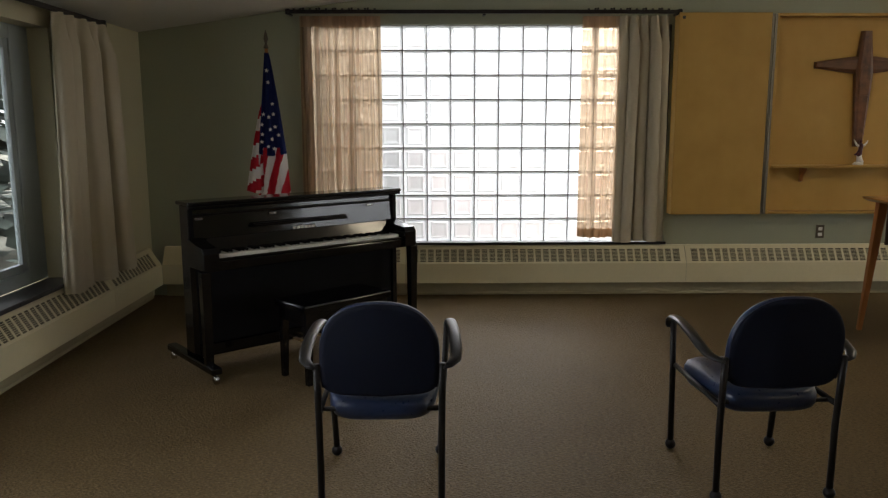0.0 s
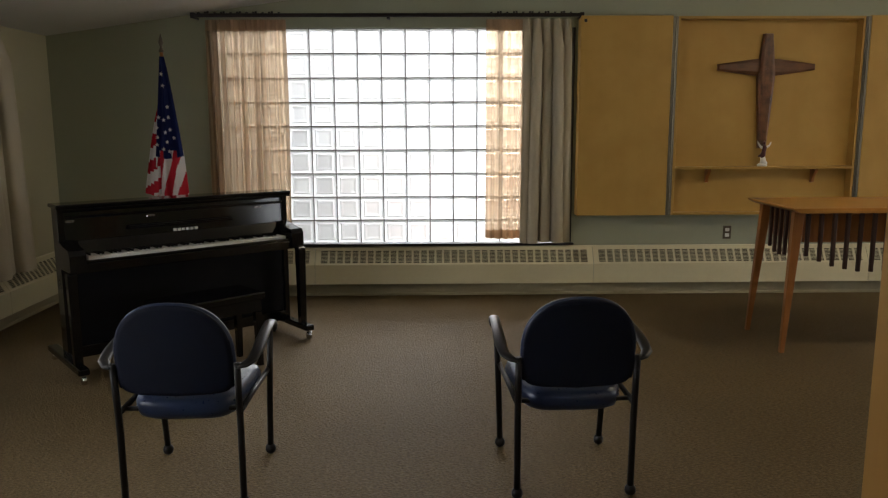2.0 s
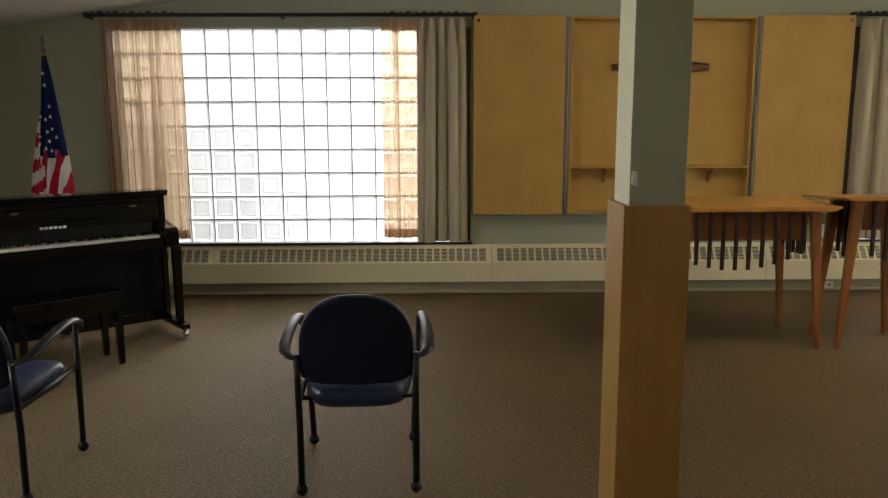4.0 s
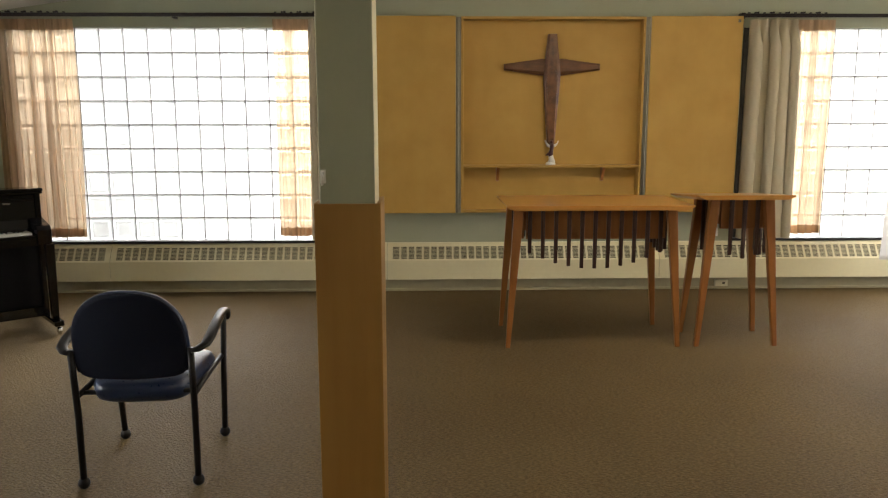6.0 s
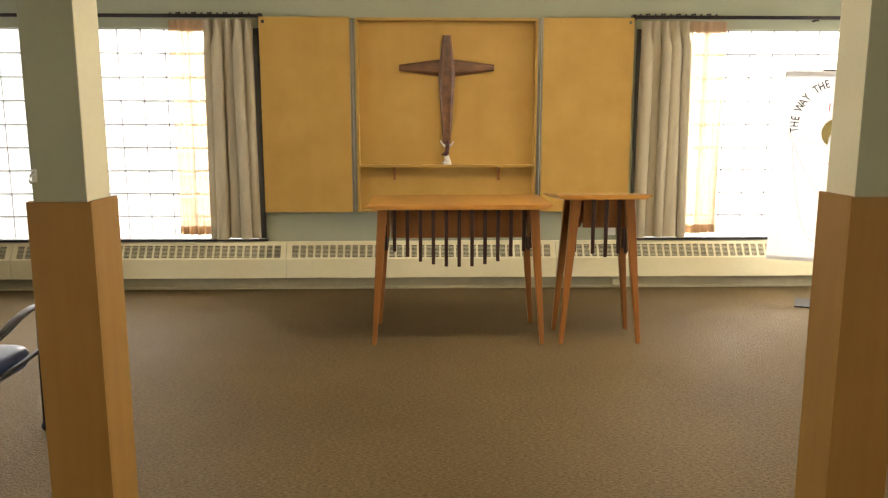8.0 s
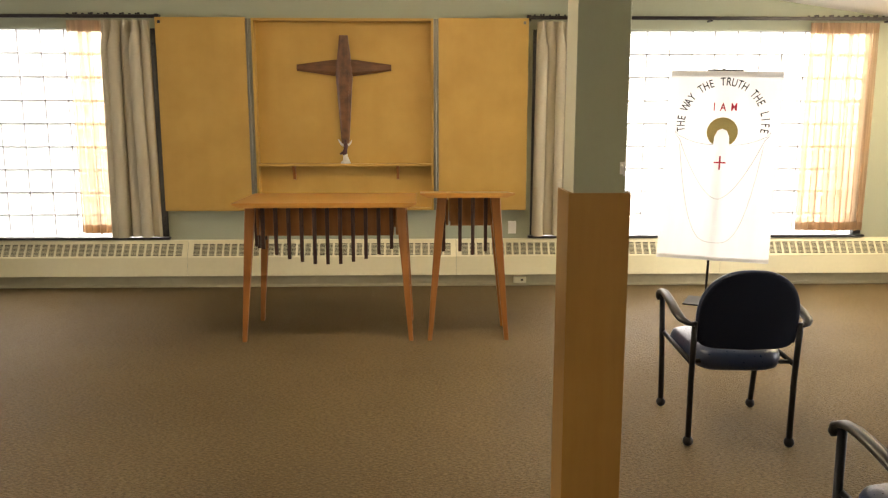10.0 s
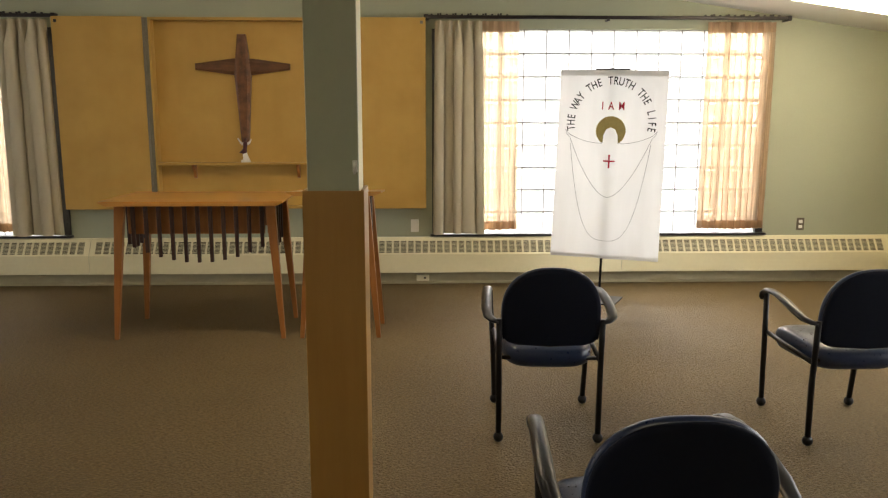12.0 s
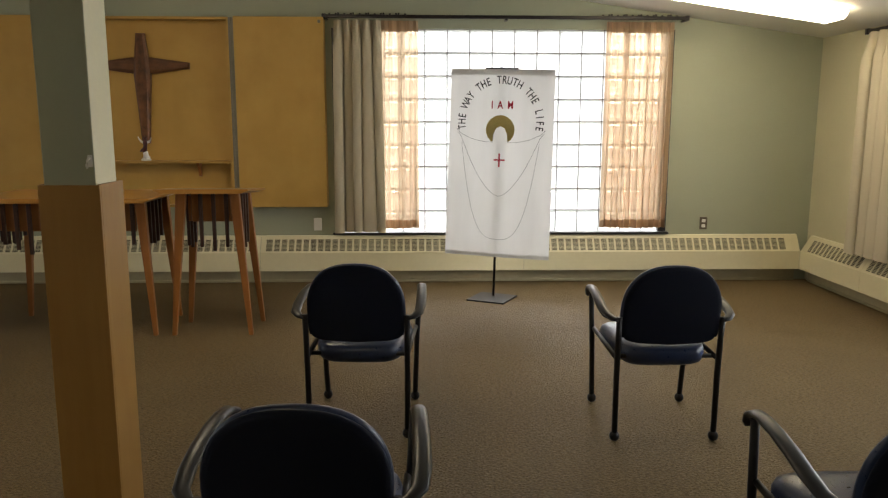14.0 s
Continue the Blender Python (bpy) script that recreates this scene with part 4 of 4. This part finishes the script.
        ob.parent, ob.location = f, (x, -y - 0.022, z)
        ob.rotation_euler = (0, radians(12 * math.sin(90 * x + 7 * z)), radians(-250 * x * 0.5))
    return f


flag()


# ---- curtains and rods ----
def curtain(kind_name, label, x0, x1, z0, z1, y, folds, amp, material, hem_material, at=None, seed=1, pinch=0.5, group="curtains", spread=0.0, fluted=False):
    """Cloth hanging in folds between x0 and x1, gathered at the head."""
    c = thing(kind_name, label, "curtain", at, group)
    rnd = random.Random(seed)
    ph = [rnd.uniform(0, 6.3) for _ in range(4)]
    n, rows = max(30, int(folds * 20)), 26

    def sheet(za, zb, push, m_rows):
        bm = bmesh.new()
        grid = []
        for j in range(m_rows + 1):
            z = za + (zb - za) * j / m_rows
            t = (z - z0) / (z1 - z0)
            a = amp * (1 - pinch * t ** 6) * (0.85 + 0.15 * math.sin(3 * t + ph[0]))
            row = []
            for i in range(n + 1):
                s = i / n
                w = s + 0.018 * math.sin(5 * s + ph[1] + 1.5 * (1 - t)) + 0.006 * math.sin(17 * s + ph[2])
                wave = math.sin(2 * math.pi * folds * w) + 0.35 * math.sin(2 * math.pi * folds * 0.5 * w + ph[3]) * (1 - t)
                pull = 0.0
                if fluted:
                    # Broad uneven flutes that meet in deep valleys; near the head each is pinched to a narrow pleat.
                    w = s + (0.035 * math.sin(9 * s + ph[2]) + 0.02 * math.sin(15 * s + ph[1])) * (1 - 0.7 * t)
                    phase = folds * w % 1.0
                    head = max(0.0, (t - 0.88) / 0.12)
                    crest = math.sin(math.pi * phase) ** (0.9 + 3.5 * head ** 2)
                    size = 0.80 + 0.30 * math.sin(2.7 * int(folds * w) + ph[3])
                    wave = 1 - 2 * crest * (size + (0.55 - size) * head)
                    pull = -0.34 * (x1 - x0) / folds * math.sin(2 * math.pi * phase) * crest * (1 - head)
                x = x0 + (x1 - x0) * s + (s - 0.5) * spread * (1 - t) + 0.22 * amp * math.sin(4 * math.pi * folds * w) * (1 - 0.5 * t) * (not fluted)
                x += pull
                row.append(bm.verts.new((x, y + a * wave - push, z + (0.004 * math.sin(6 * s + ph[0]) if j == 0 else 0))))
            grid.append(row)
        for j in range(m_rows):
            for i in range(n):
                bm.faces.new((grid[j][i], grid[j][i + 1], grid[j + 1][i + 1], grid[j + 1][i]))
        return bm

    part("cloth", sheet(z0, z1, 0.0, rows), material, c, smooth=True)
    part("hem", sheet(z0 + 0.001, z0 + 0.075, 0.002, 4), hem_material, c, smooth=True)
    part("heading", sheet(z1 - 0.085, z1 + 0.004, 0.002, 4), hem_material, c, smooth=True)
    return c


def rod(x0, x1, label, at=None):
    r = thing("curtain_rod", label, "curtain rod", at, "curtain rods")
    part("front_rail", box(x0, x1, 6.392, 6.412, 2.360, 2.390, 0.004), M_ROD, r)
    part("rear_rail", box(x0 + 0.01, x1 - 0.01, 6.440, 6.456, 2.368, 2.392, 0.004), M_ROD, r)
    for e in (x0 + 0.012, (x0 + x1) / 2, x1 - 0.012):
        part("bracket", box(e - 0.012, e + 0.012, 6.413, 6.499, 2.350, 2.366, 0.003), M_ROD, r)
    for e in (x0, x1):
        part("end_cap", box(e - 0.018, e + 0.018, 6.386, 6.460, 2.3535, 2.3965, 0.006), M_ROD, r)
    gl = bmesh.new()
    for a, b in ((x0 + 0.05, x0 + 0.75), (x1 - 0.75, x1 - 0.05)):
        for k in range(16):
            x = a + (b - a) * (k + 0.3 * math.sin(k * 2.1)) / 16
            box(x - 0.008, x + 0.008, 6.394, 6.410, 2.3905, 2.400 + 0.003 * (k % 3), bm=gl)
    tagged(part("glide_track", gl, M_ROD, r), kind="stuff")
    return r


rod(-0.918, 2.285, "black double traverse curtain rod close under the ceiling")
rod(5.470, 8.668, "black double traverse curtain rod close under the ceiling")
G = "curtains at the windows"
curtain("sheer_curtain", "peach sheer curtain gathered at the window's side", -0.830, -0.172, 0.505, 2.342, 6.448, 11, 0.036, M_SHEER, M_SHEER_HEM, seed=3, group=G)
curtain("sheer_curtain", "narrow peach sheer curtain beside a beige drape", 1.495, 1.815, 0.505, 2.342, 6.448, 5, 0.024, M_SHEER, M_SHEER_HEM, seed=4, group=G)
curtain("drape", "beige pinch-pleated drape, drawn back", 1.800, 2.212, 0.478, 2.340, 6.385, 5, 0.075, M_DRAPE, M_DRAPE, seed=5, group=G, pinch=0.3, fluted=True, spread=0.05)
curtain("drape", "beige pinch-pleated drape, drawn back", 5.548, 5.965, 0.478, 2.340, 6.385, 5, 0.075, M_DRAPE, M_DRAPE, seed=6, group=G, pinch=0.3, fluted=True, spread=0.05)
curtain("sheer_curtain", "narrow peach sheer curtain beside a beige drape", 5.948, 6.290, 0.505, 2.342, 6.448, 5, 0.024, M_SHEER, M_SHEER_HEM, seed=7, group=G)
curtain("sheer_curtain", "peach sheer curtain gathered at the window's side", 7.965, 8.568, 0.505, 2.342, 6.448, 11, 0.036, M_SHEER, M_SHEER_HEM, seed=8, group=G)


def side_rod(wall_x, s, y_end):
    r = thing("curtain_rod", "black curtain rod on the side wall", "curtain rod", None, "curtain rods")
    xa, xb = sorted((wall_x + s * 0.085, wall_x + s * 0.105))
    part("front_rail", box(xa, xb, 1.2, y_end, 2.165, 2.197, 0.004), M_ROD, r)
    xa, xb = sorted((wall_x + s * 0.002, wall_x + s * 0.112))
    part("end_cap", box(xa, xb, y_end, y_end + 0.035, 2.158, 2.205, 0.006), M_ROD, r)
    part("end_cap", box(xa, xb, 1.165, 1.2, 2.158, 2.205, 0.006), M_ROD, r)
    return r


side_rod(X_W, 1, 5.58)
side_rod(X_E, -1, 5.62)
curtain("drape", "beige drape drawn back beside the side window", 0.03, 0.82, 0.40, 2.165, 0.01, 5, 0.065, M_DRAPE, M_DRAPE, pose(X_W + 0.13, 4.82, 0, 0, 0, 90), 11, 0.35, G, 0.22, True)
curtain("drape", "beige drape drawn back beside the side window", 0, 0.70, 0.42, 2.165, 0, 5, 0.060, M_DRAPE, M_DRAPE, pose(X_E - 0.13, 5.61, 0, 0, 0, -90), 12, 0.35, G, 0.0, True)


# ---- banner on its stand ----
def banner():
    b = thing("banner_stand", "white cloth banner with a text arc on a black stand", "banner", pose(6.925, 5.760, 0, 0, 1.4, -17.5))
    base = part("base_plate", box(-0.165, 0.165, -0.165, 0.165, 0.0, 0.012, 0.003), M_STEEL, b, at=pose(6.925, 5.760, 0, 0, 1.4, -17.5).inverted() @ pose(6.906, 5.752, 0, 0, 0, 62.8))
    part("pole", tube([(-0.02, 0.055, 0.012), (-0.02, 0.055, 1.90)], 0.010, 10), M_STEEL, b, smooth=True)
    part("top_bar", tube([(-0.145, 0.02, 1.893), (0.125, 0.02, 1.893)], 0.007, 8), M_STEEL, b, smooth=True)
    part("socket", ball((-0.02, 0.055, 1.895), 0.015), M_STEEL, b, smooth=True)
    W, z0, z1 = 0.425, 0.358, 1.885

    def surf(x, z):
        return -0.004 * math.sin(9 * x + 2 * z) - 0.005 * math.sin(23 * x + 0.6) * (0.4 + 0.6 * (z1 - z) / (z1 - z0)) + 0.006 * math.sin(4 * x)

    def edge(x, t):
        return x * (1.0 + 0.035 * t)

    bm = bmesh.new()
    n, rows = 60, 30
    grid = []
    for j in range(rows + 1):
        t = j / rows
        z = z1 + (z0 - z1) * t
        grid.append([bm.verts.new((edge(-W + 2 * W * i / n, t), surf(-W + 2 * W * i / n, z), z)) for i in range(n + 1)])
    for j in range(rows):
        for i in range(n):
            bm.faces.new((grid[j][i], grid[j][i + 1], grid[j + 1][i + 1], grid[j + 1][i]))
    part("cloth", bm, M_BANNER, b, smooth=True)
    for za, zb, nm in ((z1 - 0.045, z1 + 0.002, "top_sleeve"), (z0 - 0.002, z0 + 0.03, "bottom_hem")):
        hm = bmesh.new()
        k = 0.0 if nm == "top_sleeve" else 1.0
        for i in range(n + 1):
            x = -W + 2 * W * i / n
            hm.verts.new((edge(x, k), surf(x, za) - 0.003, za)), hm.verts.new((edge(x, k), surf(x, zb) - 0.003, zb))
        hm.verts.ensure_lookup_table()
        for i in range(n):
            hm.faces.new([hm.verts[j] for j in (2 * i, 2 * i + 2, 2 * i + 3, 2 * i + 1)])
        part(nm, hm, M_BANNER_HEM, b, smooth=True)

    def letter(ch, x, z, turn, size, material):
        cu = bpy.data.curves.new("letter", "FONT")
        cu.body, cu.size, cu.align_x, cu.extrude = ch, size, "CENTER", 0.0012
        cu.offset = 0.0007
        tmp = bpy.data.objects.new("letter", cu)
        me = bpy.data.meshes.new_from_object(tmp)
        bpy.data.objects.remove(tmp)
        for v in me.vertices:
            v.co.x *= 0.72
        me.materials.clear()
        me.materials.append(material)
        ob = new("letter", me)
        ob.parent = b
        ob.matrix_basis = pose(x, surf(x, z) - 0.006, z, 90, 0, 0) @ pose(0, 0, 0, 0, 0, turn)
        return ob

    text = "THE WAY THE TRUTH THE LIFE"
    cx, cz, rad = -0.002, 1.468, 0.300
    span = 196.0
    for i, ch in enumerate(text):
        if ch == " ":
            continue
        a = radians(90 + span / 2 - span * i / (len(text) - 1))
        letter(ch, cx + 0.97 * rad * math.cos(a), cz + 1.02 * rad * math.sin(a), math.degrees(a) - 90, 0.090, M_INK)
    for ch, x in (("I", -0.075), ("A", -0.008), ("M", 0.075)):
        letter(ch, x, 1.575, 0, 0.09, M_INK_RED)

    def line(pts, r, material, name="stitched_line"):
        path = [(x, surf(x, z) - 0.003, z) for x, z in pts]
        part(name, tube(path, r, 6), material, b)

    def arc(p, q, sag, k=14, power=2.0):
        (xa, za), (xb, zb) = p, q
        return [(xa + (xb - xa) * i / k, za + (zb - za) * i / k - sag * (1 - abs(2 * i / k - 1) ** power)) for i in range(k + 1)]

    # Gold ring segment, open below.
    gold = []
    for i in range(25):
        a = radians(-52 + 284 * i / 24)
        gold.append((0.118 * math.cos(a), 1.405 + 0.118 * math.sin(a)))
    inner = [(-0.062, 1.312), (-0.058, 1.37), (-0.035, 1.42), (0.0, 1.435), (0.035, 1.42), (0.058, 1.37), (0.062, 1.312)]
    prism(gold + inner, -0.0155, -0.0125, gb := bmesh.new())
    part("gold_arch", gb, M_GOLD, b, "gold fabric arch")
    line([(x, z) for x, z in inner], 0.0016, M_INK_GREY)
    for s in (-1, 1):
        line(arc((0.06 * s, 1.305), (0.335 * s, 1.375), 0.02), 0.0018, M_INK_GREY)
        line([(0.335 * s, 1.375), (0.365 * s, 1.41), (0.352 * s, 1.375), (0.325 * s, 1.345)], 0.0018, M_INK_GREY)
        line([(0.325 * s * (1 - k / 16), 0.865 + 0.48 * (1 - k / 16) ** 1.7) for k in range(17)], 0.0018, M_INK_GREY)
        line([(0.32 * s * (1 - (k / 20) ** 1.6), 0.505 + 0.795 * (1 - (k / 20) ** 1.6) ** 3.2) for k in range(21)], 0.0016, M_INK_GREY)
    part("red_cross", box(-0.046, 0.046, -0.014, -0.011, 1.156, 1.168, bm=box(-0.007, 0.006, -0.0145, -0.0115, 1.105, 1.215)), M_INK_RED, b, "red cross mark")
    return b


banner()


# ---- light fittings on the ceiling, two of them unseen ----
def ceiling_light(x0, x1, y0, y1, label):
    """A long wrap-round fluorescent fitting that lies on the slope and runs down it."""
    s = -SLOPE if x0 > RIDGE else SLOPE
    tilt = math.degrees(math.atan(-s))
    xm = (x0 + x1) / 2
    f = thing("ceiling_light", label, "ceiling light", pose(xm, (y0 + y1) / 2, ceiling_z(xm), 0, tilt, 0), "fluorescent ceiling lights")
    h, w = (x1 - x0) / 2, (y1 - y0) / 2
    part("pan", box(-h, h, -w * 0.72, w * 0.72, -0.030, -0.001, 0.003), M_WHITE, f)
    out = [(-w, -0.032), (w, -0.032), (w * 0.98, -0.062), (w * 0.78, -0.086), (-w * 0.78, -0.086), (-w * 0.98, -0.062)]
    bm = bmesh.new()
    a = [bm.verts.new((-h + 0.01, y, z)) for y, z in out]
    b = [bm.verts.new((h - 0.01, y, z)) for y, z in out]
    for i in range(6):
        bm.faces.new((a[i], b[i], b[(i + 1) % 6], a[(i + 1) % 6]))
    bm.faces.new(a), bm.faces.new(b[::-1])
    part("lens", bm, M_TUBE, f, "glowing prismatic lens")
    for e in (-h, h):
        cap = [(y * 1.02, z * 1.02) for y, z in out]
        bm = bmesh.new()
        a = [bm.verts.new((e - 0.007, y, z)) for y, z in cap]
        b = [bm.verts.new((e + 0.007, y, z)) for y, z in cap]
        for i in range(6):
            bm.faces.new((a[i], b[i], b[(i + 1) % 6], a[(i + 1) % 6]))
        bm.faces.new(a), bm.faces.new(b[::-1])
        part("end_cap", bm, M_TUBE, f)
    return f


FLUO = "lit wrap-round fluorescent fitting on the ceiling, one in view, two added"
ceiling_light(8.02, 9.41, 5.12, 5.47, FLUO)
# Unseen fitting, assumed from the warm top light on the cabinet.
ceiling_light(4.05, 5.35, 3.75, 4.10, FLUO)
# Unseen fitting added as fill for the post fronts.
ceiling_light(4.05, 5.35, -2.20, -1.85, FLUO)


# ---- outlets ----
def outlet(x, z, y, plate, face, label, two=True):
    o = thing("wall_outlet", label, "outlet", pose(x, y, z))
    part("plate", box(-0.036, 0.036, -0.007, -0.0005, -0.058, 0.058, 0.003), plate, o)
    for s in (-1, 1) if two else ():
        part("socket", box(-0.017, 0.017, -0.010, -0.0075, s * 0.024 - 0.014, s * 0.024 + 0.014, 0.004), face, o)
    return o


outlet(3.629, 0.541, Y_N, M_PLATE, M_WHITE, "duplex outlet, dark plate and white sockets, on green wall")
outlet(8.953, 0.538, Y_N, M_PLATE, M_WHITE, "duplex outlet, dark plate and white sockets, on green wall")
outlet(5.362, 0.537, Y_N, M_WHITE, M_WHITE, "white blank plate low on the green wall", False)
o = thing("floor_outlet", "small cream outlet box on the base board", "outlet", pose(5.434, 6.468, 0.058))
part("body", box(-0.058, 0.058, -0.030, 0.002, -0.028, 0.028, 0.004), M_HEAT, o)
part("socket", box(0.008, 0.030, -0.0325, -0.0305, -0.008, 0.010, 0.002), M_SLOT, o)

# ---- outdoors, seen dimly through the glass ----
ground = tagged(part("ground", box(-200, 200, -150, 300, -0.75, -0.6), M_LAWN), "winter lawn reaching the distance", "ground", kind="structure")
path = tagged(part("pavement", box(-0.5, 60, 13.0, 42.0, -0.598, -0.57), M_ASPHALT), "pale red paved court across the lawn", "pavement", kind="structure")


def evergreen(x, y, h, r, seed):
    t = thing("evergreen_tree", "dark evergreen tree on the lawn", "tree", pose(x, y, -0.6), "evergreens outside")
    part("trunk", tube([(0, 0, 0), (0.03, 0, h * 0.5), (0, 0, h * 0.96)], [r * 0.09, r * 0.06, 0.01], 8), M_BARK, t)
    rnd = random.Random(seed)
    bm = bmesh.new()
    for k in range(700):
        u = rnd.random() ** 1.4
        z = h * (0.06 + 0.92 * u)
        rad = r * (1 - u) * (0.35 + 0.65 * rnd.random()) + 0.05
        a = rnd.uniform(0, 6.283)
        c = Vector((rad * math.cos(a), rad * math.sin(a), z))
        out = Vector((math.cos(a), math.sin(a), rnd.uniform(-0.5, 0.15)))
        side = Vector((-math.sin(a), math.cos(a), rnd.uniform(-0.3, 0.3)))
        s = r * rnd.uniform(0.12, 0.26)
        vs = [bm.verts.new(c + out * s * p + side * s * q) for p, q in ((-0.5, 0), (0.2, -0.45), (1.0, 0), (0.2, 0.45))]
        bm.faces.new(vs)
    part("crown", bm, M_LEAF, t)
    return t


for k, (x, y, h, r) in enumerate(((-1.45, 9.9, 7.6, 2.45), (-6.3, 10.8, 5.6, 2.2), (-9.8, 15.5, 6.2, 2.6), (-14.5, 19.0, 6.0, 2.4))):
    evergreen(x, y, h, r, 40 + k)


def brick_building(x0, x1, y0, y1, h, cols, label):
    b = thing("brick_building", label, "building", pose(0, 0, -0.6))
    part("wall", box(x0, x1, y0, y1, 0, h), M_BRICK, b)
    part("roof", box(x0 - 0.2, x1 + 0.2, y0 - 0.2, y1 + 0.2, h + 0.002, h + 0.25), M_ASPHALT, b)
    for k in range(cols):
        x = x0 + (k + 0.5) * (x1 - x0) / cols
        wd = part("window", box(x - 0.62, x + 0.62, y0 - 0.05, y0 - 0.002, 0.9, h - 0.7), M_WHITE, b)
        part("pane", box(x - 0.52, x + 0.52, y0 - 0.062, y0 - 0.051, 1.0, h - 0.8), M_DARKPANE, wd)
    return b


brick_building(15.5, 40.0, 44, 54, 3.4, 9, "low red brick building beyond the lawn")

# ---- glass blocks, one by one ----
BLOCK = block_mesh()
for win, x0 in ((window_1, W1[0]), (window_2, W2[0])):
    for i in range(15):
        for j in range(9):
            ob = new("glass_block", BLOCK)
            ob.parent = win
            ob.location = (x0 + (i + 0.5) * ROW, Y_N + 0.06, WZ0 + (j + 0.5) * ROW)
            ob.visible_shadow = False
